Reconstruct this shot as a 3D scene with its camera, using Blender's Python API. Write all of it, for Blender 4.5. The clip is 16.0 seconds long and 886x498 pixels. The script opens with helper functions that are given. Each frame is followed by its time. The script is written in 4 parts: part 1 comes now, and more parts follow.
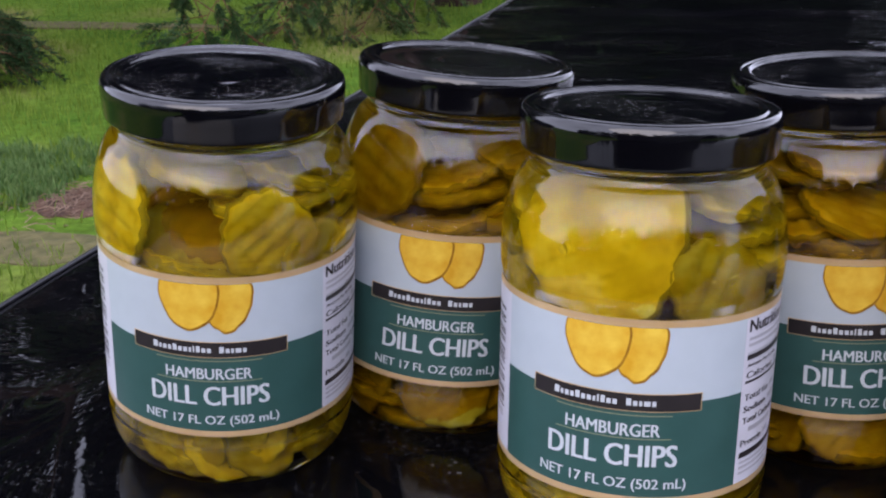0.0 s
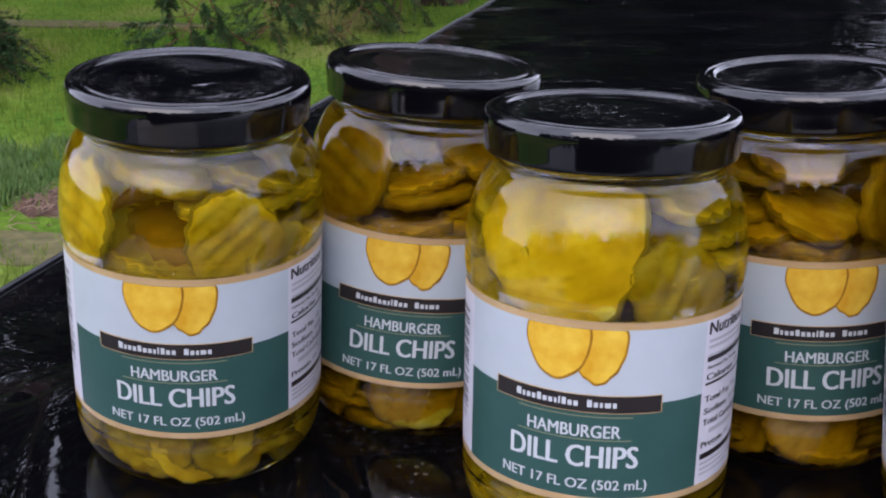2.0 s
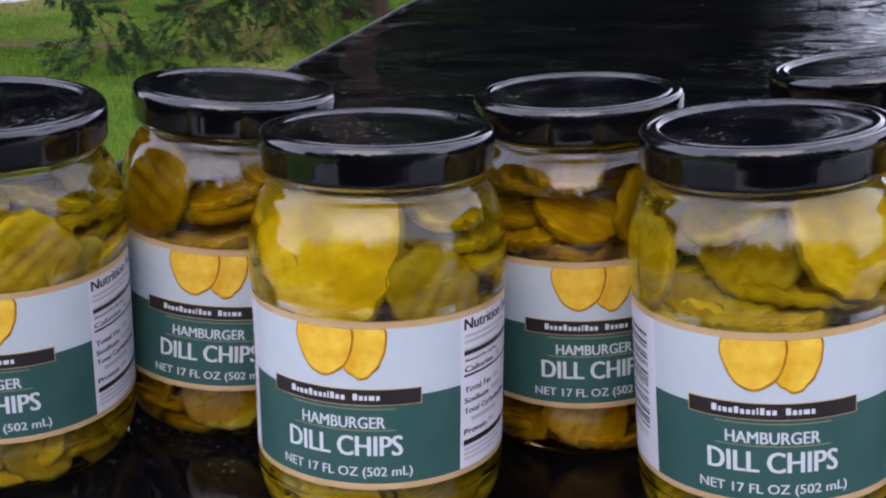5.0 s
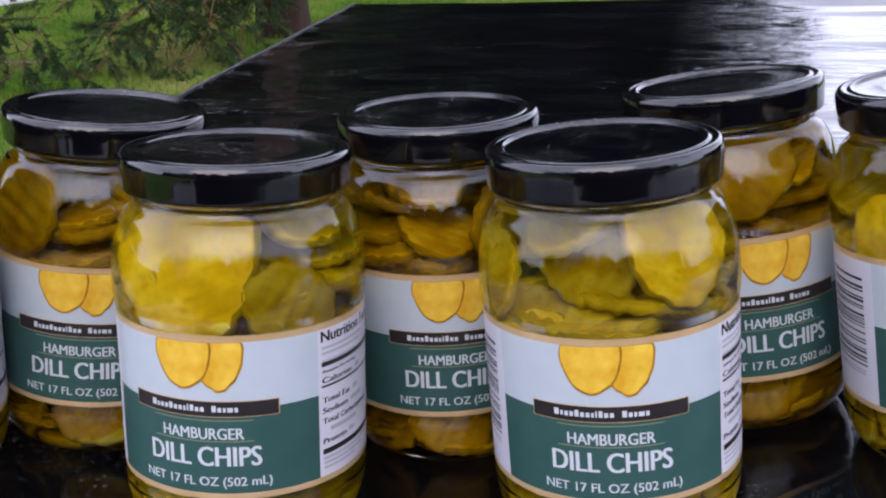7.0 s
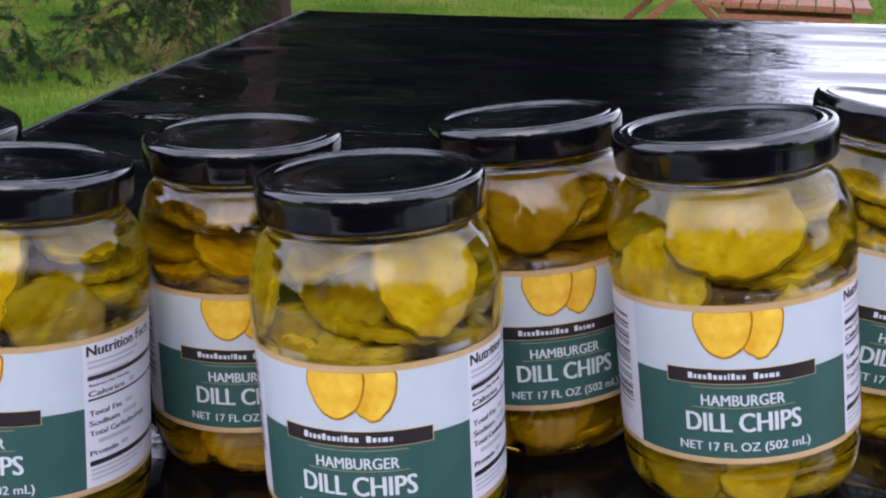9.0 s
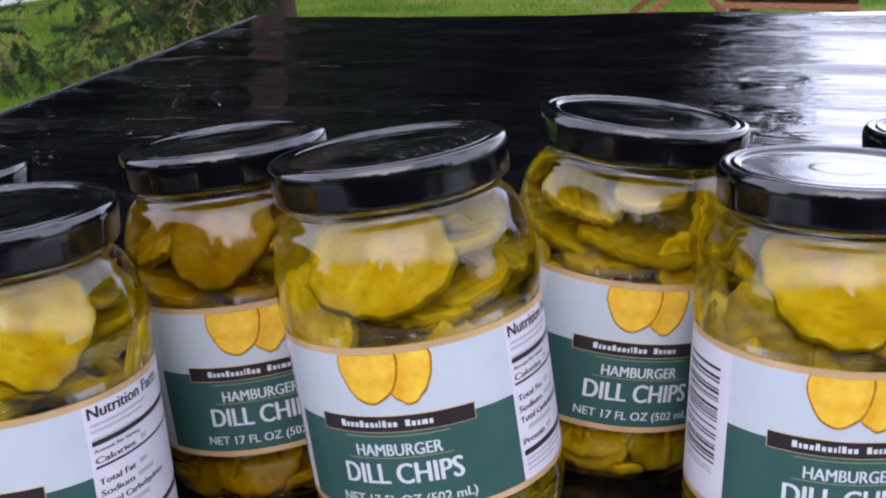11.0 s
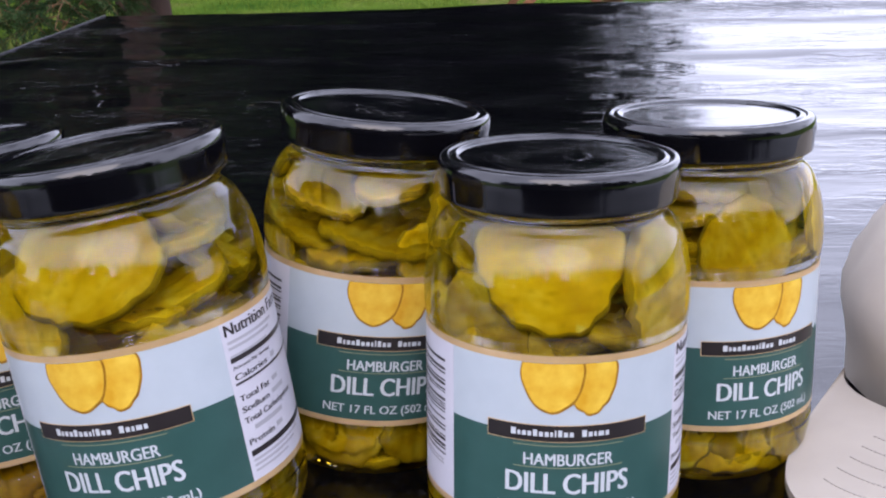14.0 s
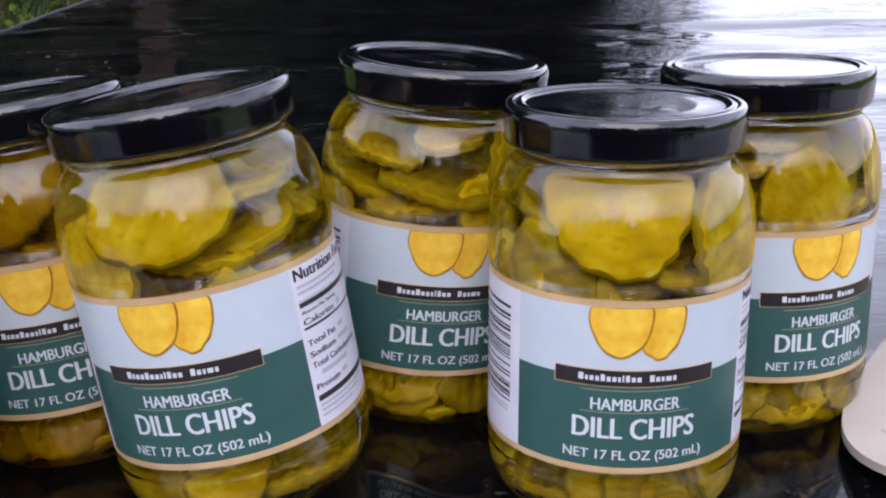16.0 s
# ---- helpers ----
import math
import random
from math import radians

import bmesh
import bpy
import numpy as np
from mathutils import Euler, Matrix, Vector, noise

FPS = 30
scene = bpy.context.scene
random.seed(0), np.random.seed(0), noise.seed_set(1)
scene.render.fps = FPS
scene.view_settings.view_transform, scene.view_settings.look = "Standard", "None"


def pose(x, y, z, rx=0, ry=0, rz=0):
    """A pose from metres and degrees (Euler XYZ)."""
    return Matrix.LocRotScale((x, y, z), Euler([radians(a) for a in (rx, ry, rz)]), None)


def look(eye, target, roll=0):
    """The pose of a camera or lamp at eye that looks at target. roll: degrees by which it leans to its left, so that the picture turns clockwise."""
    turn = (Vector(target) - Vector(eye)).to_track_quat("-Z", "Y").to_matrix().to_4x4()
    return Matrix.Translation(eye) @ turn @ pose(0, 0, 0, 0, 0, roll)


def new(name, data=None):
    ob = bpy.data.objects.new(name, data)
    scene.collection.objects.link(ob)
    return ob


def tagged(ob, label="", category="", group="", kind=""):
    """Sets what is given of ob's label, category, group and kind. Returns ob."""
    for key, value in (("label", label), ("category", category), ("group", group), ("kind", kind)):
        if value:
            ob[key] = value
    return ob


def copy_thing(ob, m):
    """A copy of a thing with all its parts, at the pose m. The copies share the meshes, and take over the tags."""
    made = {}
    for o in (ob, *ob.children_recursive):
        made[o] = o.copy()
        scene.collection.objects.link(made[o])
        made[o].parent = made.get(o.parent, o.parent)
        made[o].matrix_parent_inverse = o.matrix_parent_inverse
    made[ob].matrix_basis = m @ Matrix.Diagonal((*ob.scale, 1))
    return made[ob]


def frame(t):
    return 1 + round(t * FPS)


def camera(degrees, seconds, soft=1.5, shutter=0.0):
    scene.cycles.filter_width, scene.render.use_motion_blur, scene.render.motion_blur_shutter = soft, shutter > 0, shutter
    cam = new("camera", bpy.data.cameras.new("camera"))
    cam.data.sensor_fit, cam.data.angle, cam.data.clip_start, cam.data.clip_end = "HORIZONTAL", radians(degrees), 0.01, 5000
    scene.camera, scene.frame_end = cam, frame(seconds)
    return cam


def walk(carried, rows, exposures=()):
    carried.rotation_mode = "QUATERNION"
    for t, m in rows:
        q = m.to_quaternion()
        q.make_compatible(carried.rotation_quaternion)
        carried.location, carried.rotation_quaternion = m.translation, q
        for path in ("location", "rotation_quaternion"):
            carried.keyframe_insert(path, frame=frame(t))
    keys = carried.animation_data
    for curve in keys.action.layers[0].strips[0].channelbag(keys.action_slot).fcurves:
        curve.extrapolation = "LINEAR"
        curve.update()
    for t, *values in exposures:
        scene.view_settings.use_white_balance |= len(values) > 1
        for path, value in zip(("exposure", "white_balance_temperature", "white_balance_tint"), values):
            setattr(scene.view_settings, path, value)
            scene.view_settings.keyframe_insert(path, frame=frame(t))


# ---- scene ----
cam = camera(42.03, 16.0, soft=2.1)
# seconds, eye in metres, turn in degrees
ROWS = [
    (0.0, -0.0126, -0.3576, 0.2147, 70.66, 1.55, 7.35),
    (0.5, -0.0106, -0.3554, 0.2142, 70.61, 1.58, 7.21),
    (1.0, -0.0087, -0.3549, 0.2152, 70.51, 1.54, 6.95),
    (1.5, -0.0068, -0.3556, 0.2153, 70.48, 1.39, 6.81),
    (2.0, -0.0049, -0.3580, 0.2160, 70.62, 1.30, 6.76),
    (2.5, -0.0014, -0.3599, 0.2157, 70.66, 1.15, 6.85),
    (3.0, 0.0065, -0.3643, 0.2167, 70.71, 1.23, 6.62),
    (3.5, 0.0165, -0.3707, 0.2176, 70.87, 1.20, 5.99),
    (4.0, 0.0281, -0.3753, 0.2210, 71.08, 1.30, 5.37),
    (4.2, 0.0340, -0.3766, 0.2233, 71.01, 1.52, 4.87),
    (6.5, 0.0712, -0.3966, 0.2242, 71.71, 1.10, 0.74),
    (7.0, 0.0779, -0.3983, 0.2273, 71.87, 1.28, -0.38),
    (7.5, 0.0829, -0.4115, 0.2301, 72.05, 0.69, -1.50),
    (8.0, 0.0961, -0.4254, 0.2300, 72.22, -0.34, -2.37),
    (8.2, 0.1072, -0.4243, 0.2323, 72.24, -0.59, -2.20),
    (10.3, 0.2457, -0.3718, 0.2397, 71.91, -0.18, 2.28),
    (10.5, 0.2621, -0.3706, 0.2403, 71.91, 0.46, 1.86),
    (11.0, 0.2869, -0.3698, 0.2401, 72.02, 0.83, 0.52),
    (11.5, 0.2967, -0.3713, 0.2413, 71.84, 0.89, -0.77),
    (12.0, 0.3114, -0.3711, 0.2421, 71.71, 1.20, -1.99),
    (12.5, 0.3232, -0.3702, 0.2417, 71.62, 1.41, -2.98),
    (13.0, 0.3344, -0.3732, 0.2405, 71.81, 1.68, -3.92),
    (13.5, 0.3414, -0.3708, 0.2405, 71.57, 1.59, -4.73),
    (14.0, 0.3455, -0.3686, 0.2383, 71.65, 1.32, -5.07),
    (14.5, 0.3461, -0.3666, 0.2387, 71.47, 0.86, -5.10),
    (15.0, 0.3448, -0.3700, 0.2310, 71.47, 1.15, -5.17),
    (15.5, 0.3446, -0.3715, 0.2259, 70.83, 1.66, -5.16),
    (16.0, 0.3256, -0.3711, 0.2290, 70.58, 1.29, -4.63),
]
KELVIN, TINT = 6500, 20
walk(cam, [(t, pose(x, y, z, rx, ry, rz)) for t, x, y, z, rx, ry, rz in ROWS], [(0.0, -0.1, KELVIN, TINT), (7.5, -0.03, KELVIN, TINT), (11.0, 0.07, KELVIN, TINT), (16.0, 0.01, KELVIN, TINT)])

# ---- light ----
world = bpy.data.worlds.new("world")
scene.world = world
world.use_nodes = True
wn, wl = world.node_tree.nodes, world.node_tree.links
SUN_EL, SUN_AZ = radians(36), radians(188)
sky = wn.new("ShaderNodeTexSky")
sky.sky_type, sky.sun_disc = "NISHITA", False
sky.sun_elevation, sky.sun_rotation = SUN_EL, SUN_AZ
sky.air_density, sky.dust_density, sky.ozone_density = 1.0, 3.0, 1.0
clouds = wn.new("ShaderNodeTexNoise")
clouds.inputs["Scale"].default_value, clouds.inputs["Detail"].default_value = 2.4, 5.0
cover_ramp = wn.new("ShaderNodeValToRGB")
cover_ramp.color_ramp.elements[0].position, cover_ramp.color_ramp.elements[1].position = 0.28, 0.5
cloud_mix = wn.new("ShaderNodeMixRGB")
cloud_mix.inputs["Color2"].default_value = (22.6, 24.9, 31.0, 1)
wl.new(clouds.outputs["Fac"], cover_ramp.inputs["Fac"])
wl.new(cover_ramp.outputs["Color"], cloud_mix.inputs["Fac"])
wl.new(sky.outputs["Color"], cloud_mix.inputs["Color1"])
back = wn["Background"]
back.inputs["Strength"].default_value = 0.103
wl.new(cloud_mix.outputs["Color"], back.inputs["Color"])

sun_data = bpy.data.lights.new("sun", "SUN")
sun_data.energy, sun_data.angle, sun_data.color = 1.75, radians(52), (1.0, 0.93, 0.84)
sun = new("sun", sun_data)
sun.matrix_world = look((0, 0, 0), (-math.sin(SUN_AZ) * math.cos(SUN_EL), -math.cos(SUN_AZ) * math.cos(SUN_EL), -math.sin(SUN_EL)))


# ---- materials ----
def material(name, color=(0.5, 0.5, 0.5), rough=0.5, metal=0.0):
    m = bpy.data.materials.new(name)
    m.use_nodes = True
    p = m.node_tree.nodes["Principled BSDF"]
    p.inputs["Base Color"].default_value = (*color, 1)
    p.inputs["Roughness"].default_value = rough
    p.inputs["Metallic"].default_value = metal
    return m, m.node_tree.nodes, m.node_tree.links, p


def noise_node(n, l, scale, detail=4.0, stretch=None, rough=0.5):
    tex = n.new("ShaderNodeTexNoise")
    tex.inputs["Scale"].default_value, tex.inputs["Detail"].default_value = scale, detail
    tex.inputs["Roughness"].default_value = rough
    co = n.new("ShaderNodeTexCoord")
    if stretch:
        mp = n.new("ShaderNodeMapping")
        mp.inputs["Scale"].default_value = stretch
        l.new(co.outputs["Object"], mp.inputs["Vector"])
        l.new(mp.outputs["Vector"], tex.inputs["Vector"])
    else:
        l.new(co.outputs["Object"], tex.inputs["Vector"])
    return tex


def ramp(n, l, source, stops):
    r = n.new("ShaderNodeValToRGB")
    e = r.color_ramp.elements
    while len(e) < len(stops):
        e.new(0.5)
    for el, (pos, col) in zip(e, stops):
        el.position, el.color = pos, (*col, 1) if len(col) == 3 else col
    l.new(source, r.inputs["Fac"])
    return r


def bump(n, l, p, source, strength, distance):
    b = n.new("ShaderNodeBump")
    b.inputs["Strength"].default_value, b.inputs["Distance"].default_value = strength, distance
    l.new(source, b.inputs["Height"])
    l.new(b.outputs["Normal"], p.inputs["Normal"])
    return b


def varied(name, dark, light, scale, rough, stretch=None, bump_strength=0.0, bump_distance=0.002, metal=0.0):
    m, n, l, p = material(name, light, rough, metal)
    p.inputs["Specular IOR Level"].default_value = 0.3
    t = noise_node(n, l, scale, 6.0, stretch)
    r = ramp(n, l, t.outputs["Fac"], [(0.3, dark), (0.7, light)])
    l.new(r.outputs["Color"], p.inputs["Base Color"])
    if bump_strength:
        bump(n, l, p, t.outputs["Fac"], bump_strength, bump_distance)
    return m


def vinyl_material():
    m, n, l, p = material("wet_black_vinyl", (0.012, 0.012, 0.014), 0.2)
    dust = noise_node(n, l, 420, 3.0, (1.0, 0.8, 1), 0.75)
    stain = noise_node(n, l, 11, 5.0, (0.8, 1.3, 1), 0.6)
    mul = n.new("ShaderNodeMath")
    mul.operation = "MULTIPLY"
    d1 = ramp(n, l, dust.outputs["Fac"], [(0.57, (0, 0, 0)), (0.72, (1, 1, 1))])
    d2 = ramp(n, l, stain.outputs["Fac"], [(0.42, (0, 0, 0)), (0.68, (1, 1, 1))])
    l.new(d1.outputs["Color"], mul.inputs[0])
    l.new(d2.outputs["Color"], mul.inputs[1])
    col = n.new("ShaderNodeMixRGB")
    col.inputs["Color1"].default_value, col.inputs["Color2"].default_value = (0.0016, 0.0016, 0.0022, 1), (0.085, 0.085, 0.09, 1)
    l.new(mul.outputs[0], col.inputs["Fac"])
    l.new(col.outputs["Color"], p.inputs["Base Color"])
    wet = noise_node(n, l, 3.2, 3.0, (0.6, 1.6, 1))
    rr = ramp(n, l, wet.outputs["Fac"], [(0.34, (0.10, 0.10, 0.10)), (0.44, (0.02, 0.02, 0.02)), (0.7, (0.006, 0.006, 0.006))])
    l.new(rr.outputs["Color"], p.inputs["Roughness"])
    # rain water lies on the far half of the cover, the near half has dried
    co = n.new("ShaderNodeTexCoord")
    sep = n.new("ShaderNodeSeparateXYZ")
    l.new(co.outputs["Object"], sep.inputs[0])
    water = n.new("ShaderNodeMapRange")
    water.interpolation_type = "SMOOTHSTEP"
    for key, val in (("From Min", 0.18), ("From Max", 0.75), ("To Min", 0.06), ("To Max", 1.0)):
        water.inputs[key].default_value = val
    l.new(sep.outputs["Y"], water.inputs["Value"])
    ripple = noise_node(n, l, 60, 2.2, (0.55, 1.6, 1), 0.55)
    ripple.inputs["Distortion"].default_value = 0.9
    folds = noise_node(n, l, 5, 2.0, (0.35, 2.2, 1))
    gusts = noise_node(n, l, 5.0, 3.0, (0.6, 1.8, 1))
    calm = ramp(n, l, gusts.outputs["Fac"], [(0.47, (0.04, 0.04, 0.04)), (0.60, (1.0, 1.0, 1.0))])
    ruffle = n.new("ShaderNodeMath")
    ruffle.operation = "MULTIPLY"
    l.new(calm.outputs["Color"], ruffle.inputs[0])
    l.new(ripple.outputs["Fac"], ruffle.inputs[1])
    add = n.new("ShaderNodeMath")
    add.operation = "MULTIPLY_ADD"
    add.inputs[1].default_value = 1.4
    l.new(folds.outputs["Fac"], add.inputs[0])
    l.new(ruffle.outputs[0], add.inputs[2])
    p.inputs["Specular IOR Level"].default_value = 0.36
    b = bump(n, l, p, add.outputs[0], 0.6, 0.0026)
    scale = n.new("ShaderNodeMath")
    scale.operation = "MULTIPLY"
    scale.inputs[1].default_value = 0.85
    pool = n.new("ShaderNodeMapRange")
    pool.interpolation_type = "SMOOTHSTEP"
    for key, val in (("From Min", 0.44), ("From Max", 0.56), ("To Min", 0.06), ("To Max", 0.22)):
        pool.inputs[key].default_value = val
    l.new(sep.outputs["X"], pool.inputs["Value"])
    both = n.new("ShaderNodeMath")
    both.operation = "MAXIMUM"
    l.new(water.outputs["Result"], both.inputs[0])
    l.new(pool.outputs["Result"], both.inputs[1])
    l.new(both.outputs[0], scale.inputs[0])
    l.new(scale.outputs[0], b.inputs["Strength"])
    return m


def chip_material(name, dull, bright):
    m, n, l, p = material(name, (0.5, 0.43, 0.05), 0.45)
    p.inputs["Specular IOR Level"].default_value = 0.06
    big = noise_node(n, l, 110, 5.0)
    info = n.new("ShaderNodeObjectInfo")
    r = ramp(n, l, big.outputs["Fac"], [(0.3, (0.58, 0.45, 0.012)), (0.50, (0.78, 0.66, 0.025)), (0.72, (0.94, 0.89, 0.20))])
    seeds = n.new("ShaderNodeTexVoronoi")
    seeds.inputs["Scale"].default_value = 230
    co = n.new("ShaderNodeTexCoord")
    l.new(co.outputs["Object"], seeds.inputs["Vector"])
    pips = ramp(n, l, seeds.outputs["Distance"], [(0.12, (0.62, 0.56, 0.35)), (0.34, (1, 1, 1))])
    flesh = n.new("ShaderNodeMixRGB")
    flesh.blend_type = "MULTIPLY"
    flesh.inputs["Fac"].default_value = 0.35
    l.new(r.outputs["Color"], flesh.inputs["Color1"])
    l.new(pips.outputs["Color"], flesh.inputs["Color2"])
    hue = n.new("ShaderNodeHueSaturation")
    mr = n.new("ShaderNodeMapRange")
    mr.inputs["To Min"].default_value, mr.inputs["To Max"].default_value = dull, bright
    l.new(info.outputs["Random"], mr.inputs["Value"])
    l.new(mr.outputs["Result"], hue.inputs["Value"])
    l.new(flesh.outputs["Color"], hue.inputs["Color"])
    l.new(hue.outputs["Color"], p.inputs["Base Color"])
    tr = n.new("ShaderNodeBsdfTranslucent")
    l.new(hue.outputs["Color"], tr.inputs["Color"])
    mix = n.new("ShaderNodeMixShader")
    mix.inputs["Fac"].default_value = 0.5
    l.new(p.outputs["BSDF"], mix.inputs[1])
    l.new(tr.outputs["BSDF"], mix.inputs[2])
    l.new(mix.outputs["Shader"], n["Material Output"].inputs["Surface"])
    bump(n, l, p, big.outputs["Fac"], 0.6, 0.0015)
    return m


def lid_material():
    m, n, l, p = material("black_lacquered_lid", (0.006, 0.006, 0.008), 0.09)
    p.inputs["IOR"].default_value = 1.62
    dust = noise_node(n, l, 520, 4.0, None, 0.75)
    patch = noise_node(n, l, 46, 4.0)
    info = n.new("ShaderNodeObjectInfo")
    for tex in (dust, patch):
        shift = n.new("ShaderNodeVectorMath")
        shift.operation = "ADD"
        l.new(tex.inputs["Vector"].links[0].from_socket, shift.inputs[0])
        l.new(info.outputs["Random"], shift.inputs[1])
        l.new(shift.outputs["Vector"], tex.inputs["Vector"])
    a = ramp(n, l, dust.outputs["Fac"], [(0.56, (0, 0, 0)), (0.65, (1, 1, 1))])
    b = ramp(n, l, patch.outputs["Fac"], [(0.45, (0, 0, 0)), (0.68, (0.42, 0.42, 0.42))])
    mul = n.new("ShaderNodeMath")
    mul.operation = "MULTIPLY"
    l.new(a.outputs["Color"], mul.inputs[0])
    l.new(b.outputs["Color"], mul.inputs[1])
    # dust settles on the faces that look up
    geo = n.new("ShaderNodeNewGeometry")
    sep = n.new("ShaderNodeSeparateXYZ")
    l.new(geo.outputs["Normal"], sep.inputs[0])
    up = n.new("ShaderNodeMapRange")
    for key, val in (("From Min", 0.7), ("From Max", 0.97)):
        up.inputs[key].default_value = val
    l.new(sep.outputs["Z"], up.inputs["Value"])
    settled = n.new("ShaderNodeMath")
    settled.operation = "MULTIPLY"
    l.new(mul.outputs[0], settled.inputs[0])
    l.new(up.outputs["Result"], settled.inputs[1])
    col = n.new("ShaderNodeMixRGB")
    col.inputs["Color1"].default_value, col.inputs["Color2"].default_value = (0.002, 0.002, 0.003, 1), (0.36, 0.36, 0.36, 1)
    l.new(settled.outputs[0], col.inputs["Fac"])
    l.new(col.outputs["Color"], p.inputs["Base Color"])
    film = ramp(n, l, patch.outputs["Fac"], [(0.35, (0.05, 0.05, 0.05)), (0.7, (0.16, 0.16, 0.16))])
    l.new(film.outputs["Color"], p.inputs["Roughness"])
    bump(n, l, p, patch.outputs["Fac"], 0.02, 0.001)
    return m


def foliage_material(name, dark, light, gloss=0.4):
    m, n, l, p = material(name, light, 0.6)
    p.inputs["Specular IOR Level"].default_value = gloss
    geo = n.new("ShaderNodeNewGeometry")
    info = n.new("ShaderNodeObjectInfo")
    add = n.new("ShaderNodeMath")
    add.operation = "ADD"
    l.new(geo.outputs["Random Per Island"], add.inputs[0])
    l.new(info.outputs["Random"], add.inputs[1])
    half = n.new("ShaderNodeMath")
    half.operation = "MULTIPLY"
    half.inputs[1].default_value = 0.5
    l.new(add.outputs[0], half.inputs[0])
    r = ramp(n, l, half.outputs[0], [(0.15, dark), (0.85, light)])
    l.new(r.outputs["Color"], p.inputs["Base Color"])
    tr = n.new("ShaderNodeBsdfTranslucent")
    l.new(r.outputs["Color"], tr.inputs["Color"])
    mix = n.new("ShaderNodeMixShader")
    mix.inputs["Fac"].default_value = 0.35
    l.new(p.outputs["BSDF"], mix.inputs[1])
    l.new(tr.outputs["BSDF"], mix.inputs[2])
    l.new(mix.outputs["Shader"], n["Material Output"].inputs["Surface"])
    return m


def ground_material():
    m, n, l, p = material("lawn_soil", (0.08, 0.12, 0.03), 0.95)
    p.inputs["Specular IOR Level"].default_value = 0.05
    big = noise_node(n, l, 0.9, 5.0)
    fine = noise_node(n, l, 22, 6.0)
    a = ramp(n, l, big.outputs["Fac"], [(0.36, (0.04, 0.105, 0.010)), (0.54, (0.095, 0.16, 0.020)), (0.66, (0.17, 0.16, 0.055))])
    b = ramp(n, l, fine.outputs["Fac"], [(0.3, (0.55, 0.55, 0.5)), (0.7, (1.2, 1.2, 1.1))])
    mix = n.new("ShaderNodeMixRGB")
    mix.blend_type = "MULTIPLY"
    mix.inputs["Fac"].default_value = 1.0
    l.new(a.outputs["Color"], mix.inputs["Color1"])
    l.new(b.outputs["Color"], mix.inputs["Color2"])
    l.new(mix.outputs["Color"], p.inputs["Base Color"])
    bump(n, l, p, fine.outputs["Fac"], 0.8, 0.03)
    return m


M_VINYL = vinyl_material()
M_SEAM = varied("vinyl_seam", (0.012, 0.012, 0.014), (0.03, 0.03, 0.034), 60, 0.28)
# Pale grey for the cover's rim, its highlight put into the colour.
M_RAIL = varied("lit_edge", (0.10, 0.10, 0.11), (0.2, 0.2, 0.21), 40, 0.35, metal=0.6)
M_PAINT = varied("black_truck_paint", (0.01, 0.01, 0.012), (0.016, 0.016, 0.018), 8, 0.15)
M_GLASS, _, _, gp = material("jar_glass", (0.985, 0.99, 0.975), 0.0)
gp.inputs["Transmission Weight"].default_value, gp.inputs["IOR"].default_value = 1.0, 1.52


def brine_material(name, tint, cloud=0.0):
    """Clear tinted brine; cloud adds diffuse amber standing in for scattered light."""
    m = bpy.data.materials.new(name)
    m.use_nodes = True
    n, l = m.node_tree.nodes, m.node_tree.links
    clear = n.new("ShaderNodeBsdfTransparent")
    clear.inputs["Color"].default_value = (*tint, 1)
    out = clear.outputs["BSDF"]
    if cloud:
        pulp = n.new("ShaderNodeBsdfTranslucent")
        face = n.new("ShaderNodeBsdfDiffuse")
        for node in (pulp, face):
            node.inputs["Color"].default_value = (0.50, 0.36, 0.03, 1)
        both, mix = n.new("ShaderNodeMixShader"), n.new("ShaderNodeMixShader")
        l.new(face.outputs["BSDF"], both.inputs[1])
        l.new(pulp.outputs["BSDF"], both.inputs[2])
        swirl = noise_node(n, l, 55, 4.0, (1, 1, 1.6))
        dense = ramp(n, l, swirl.outputs["Fac"], [(0.35, (cloud * 0.5,) * 3), (0.65, (min(1.0, cloud * 1.5),) * 3)])
        l.new(dense.outputs["Color"], mix.inputs["Fac"])
        l.new(out, mix.inputs[1])
        l.new(both.outputs["Shader"], mix.inputs[2])
        out = mix.outputs["Shader"]
    l.new(out, n["Material Output"].inputs["Surface"])
    return m


M_BRINE = brine_material("pickle_brine", (0.955, 0.855, 0.35))
M_DEEP = brine_material("deep_brine", (0.86, 0.72, 0.36), 0.42)
# Browner brine of jar 1, with the back row's shade in its tint.
M_AMBER = brine_material("amber_shade_brine", (0.85, 0.685, 0.20))
M_CHIP = chip_material("pickle_flesh", 0.5, 1.0)
M_PALE = chip_material("pale_pickle_flesh", 0.82, 1.02)
M_SKIN = varied("pickle_skin", (0.20, 0.17, 0.012), (0.36, 0.31, 0.03), 120, 0.35)
M_SKIN.node_tree.nodes["Principled BSDF"].inputs["Specular IOR Level"].default_value = 0.06
M_LID = lid_material()
M_PAPER = varied("pale_blue_paper", (0.396, 0.452, 0.488), (0.424, 0.482, 0.520), 90, 0.38)
M_GREEN = varied("deep_green_print", (0.025, 0.074, 0.065), (0.029, 0.084, 0.074), 90, 0.36)
M_WHITE = varied("white_print", (0.516, 0.516, 0.570), (0.564, 0.558, 0.612), 90, 0.4)
M_LETTER = material("white_ink", (0.504, 0.540, 0.570), 0.45)[0]
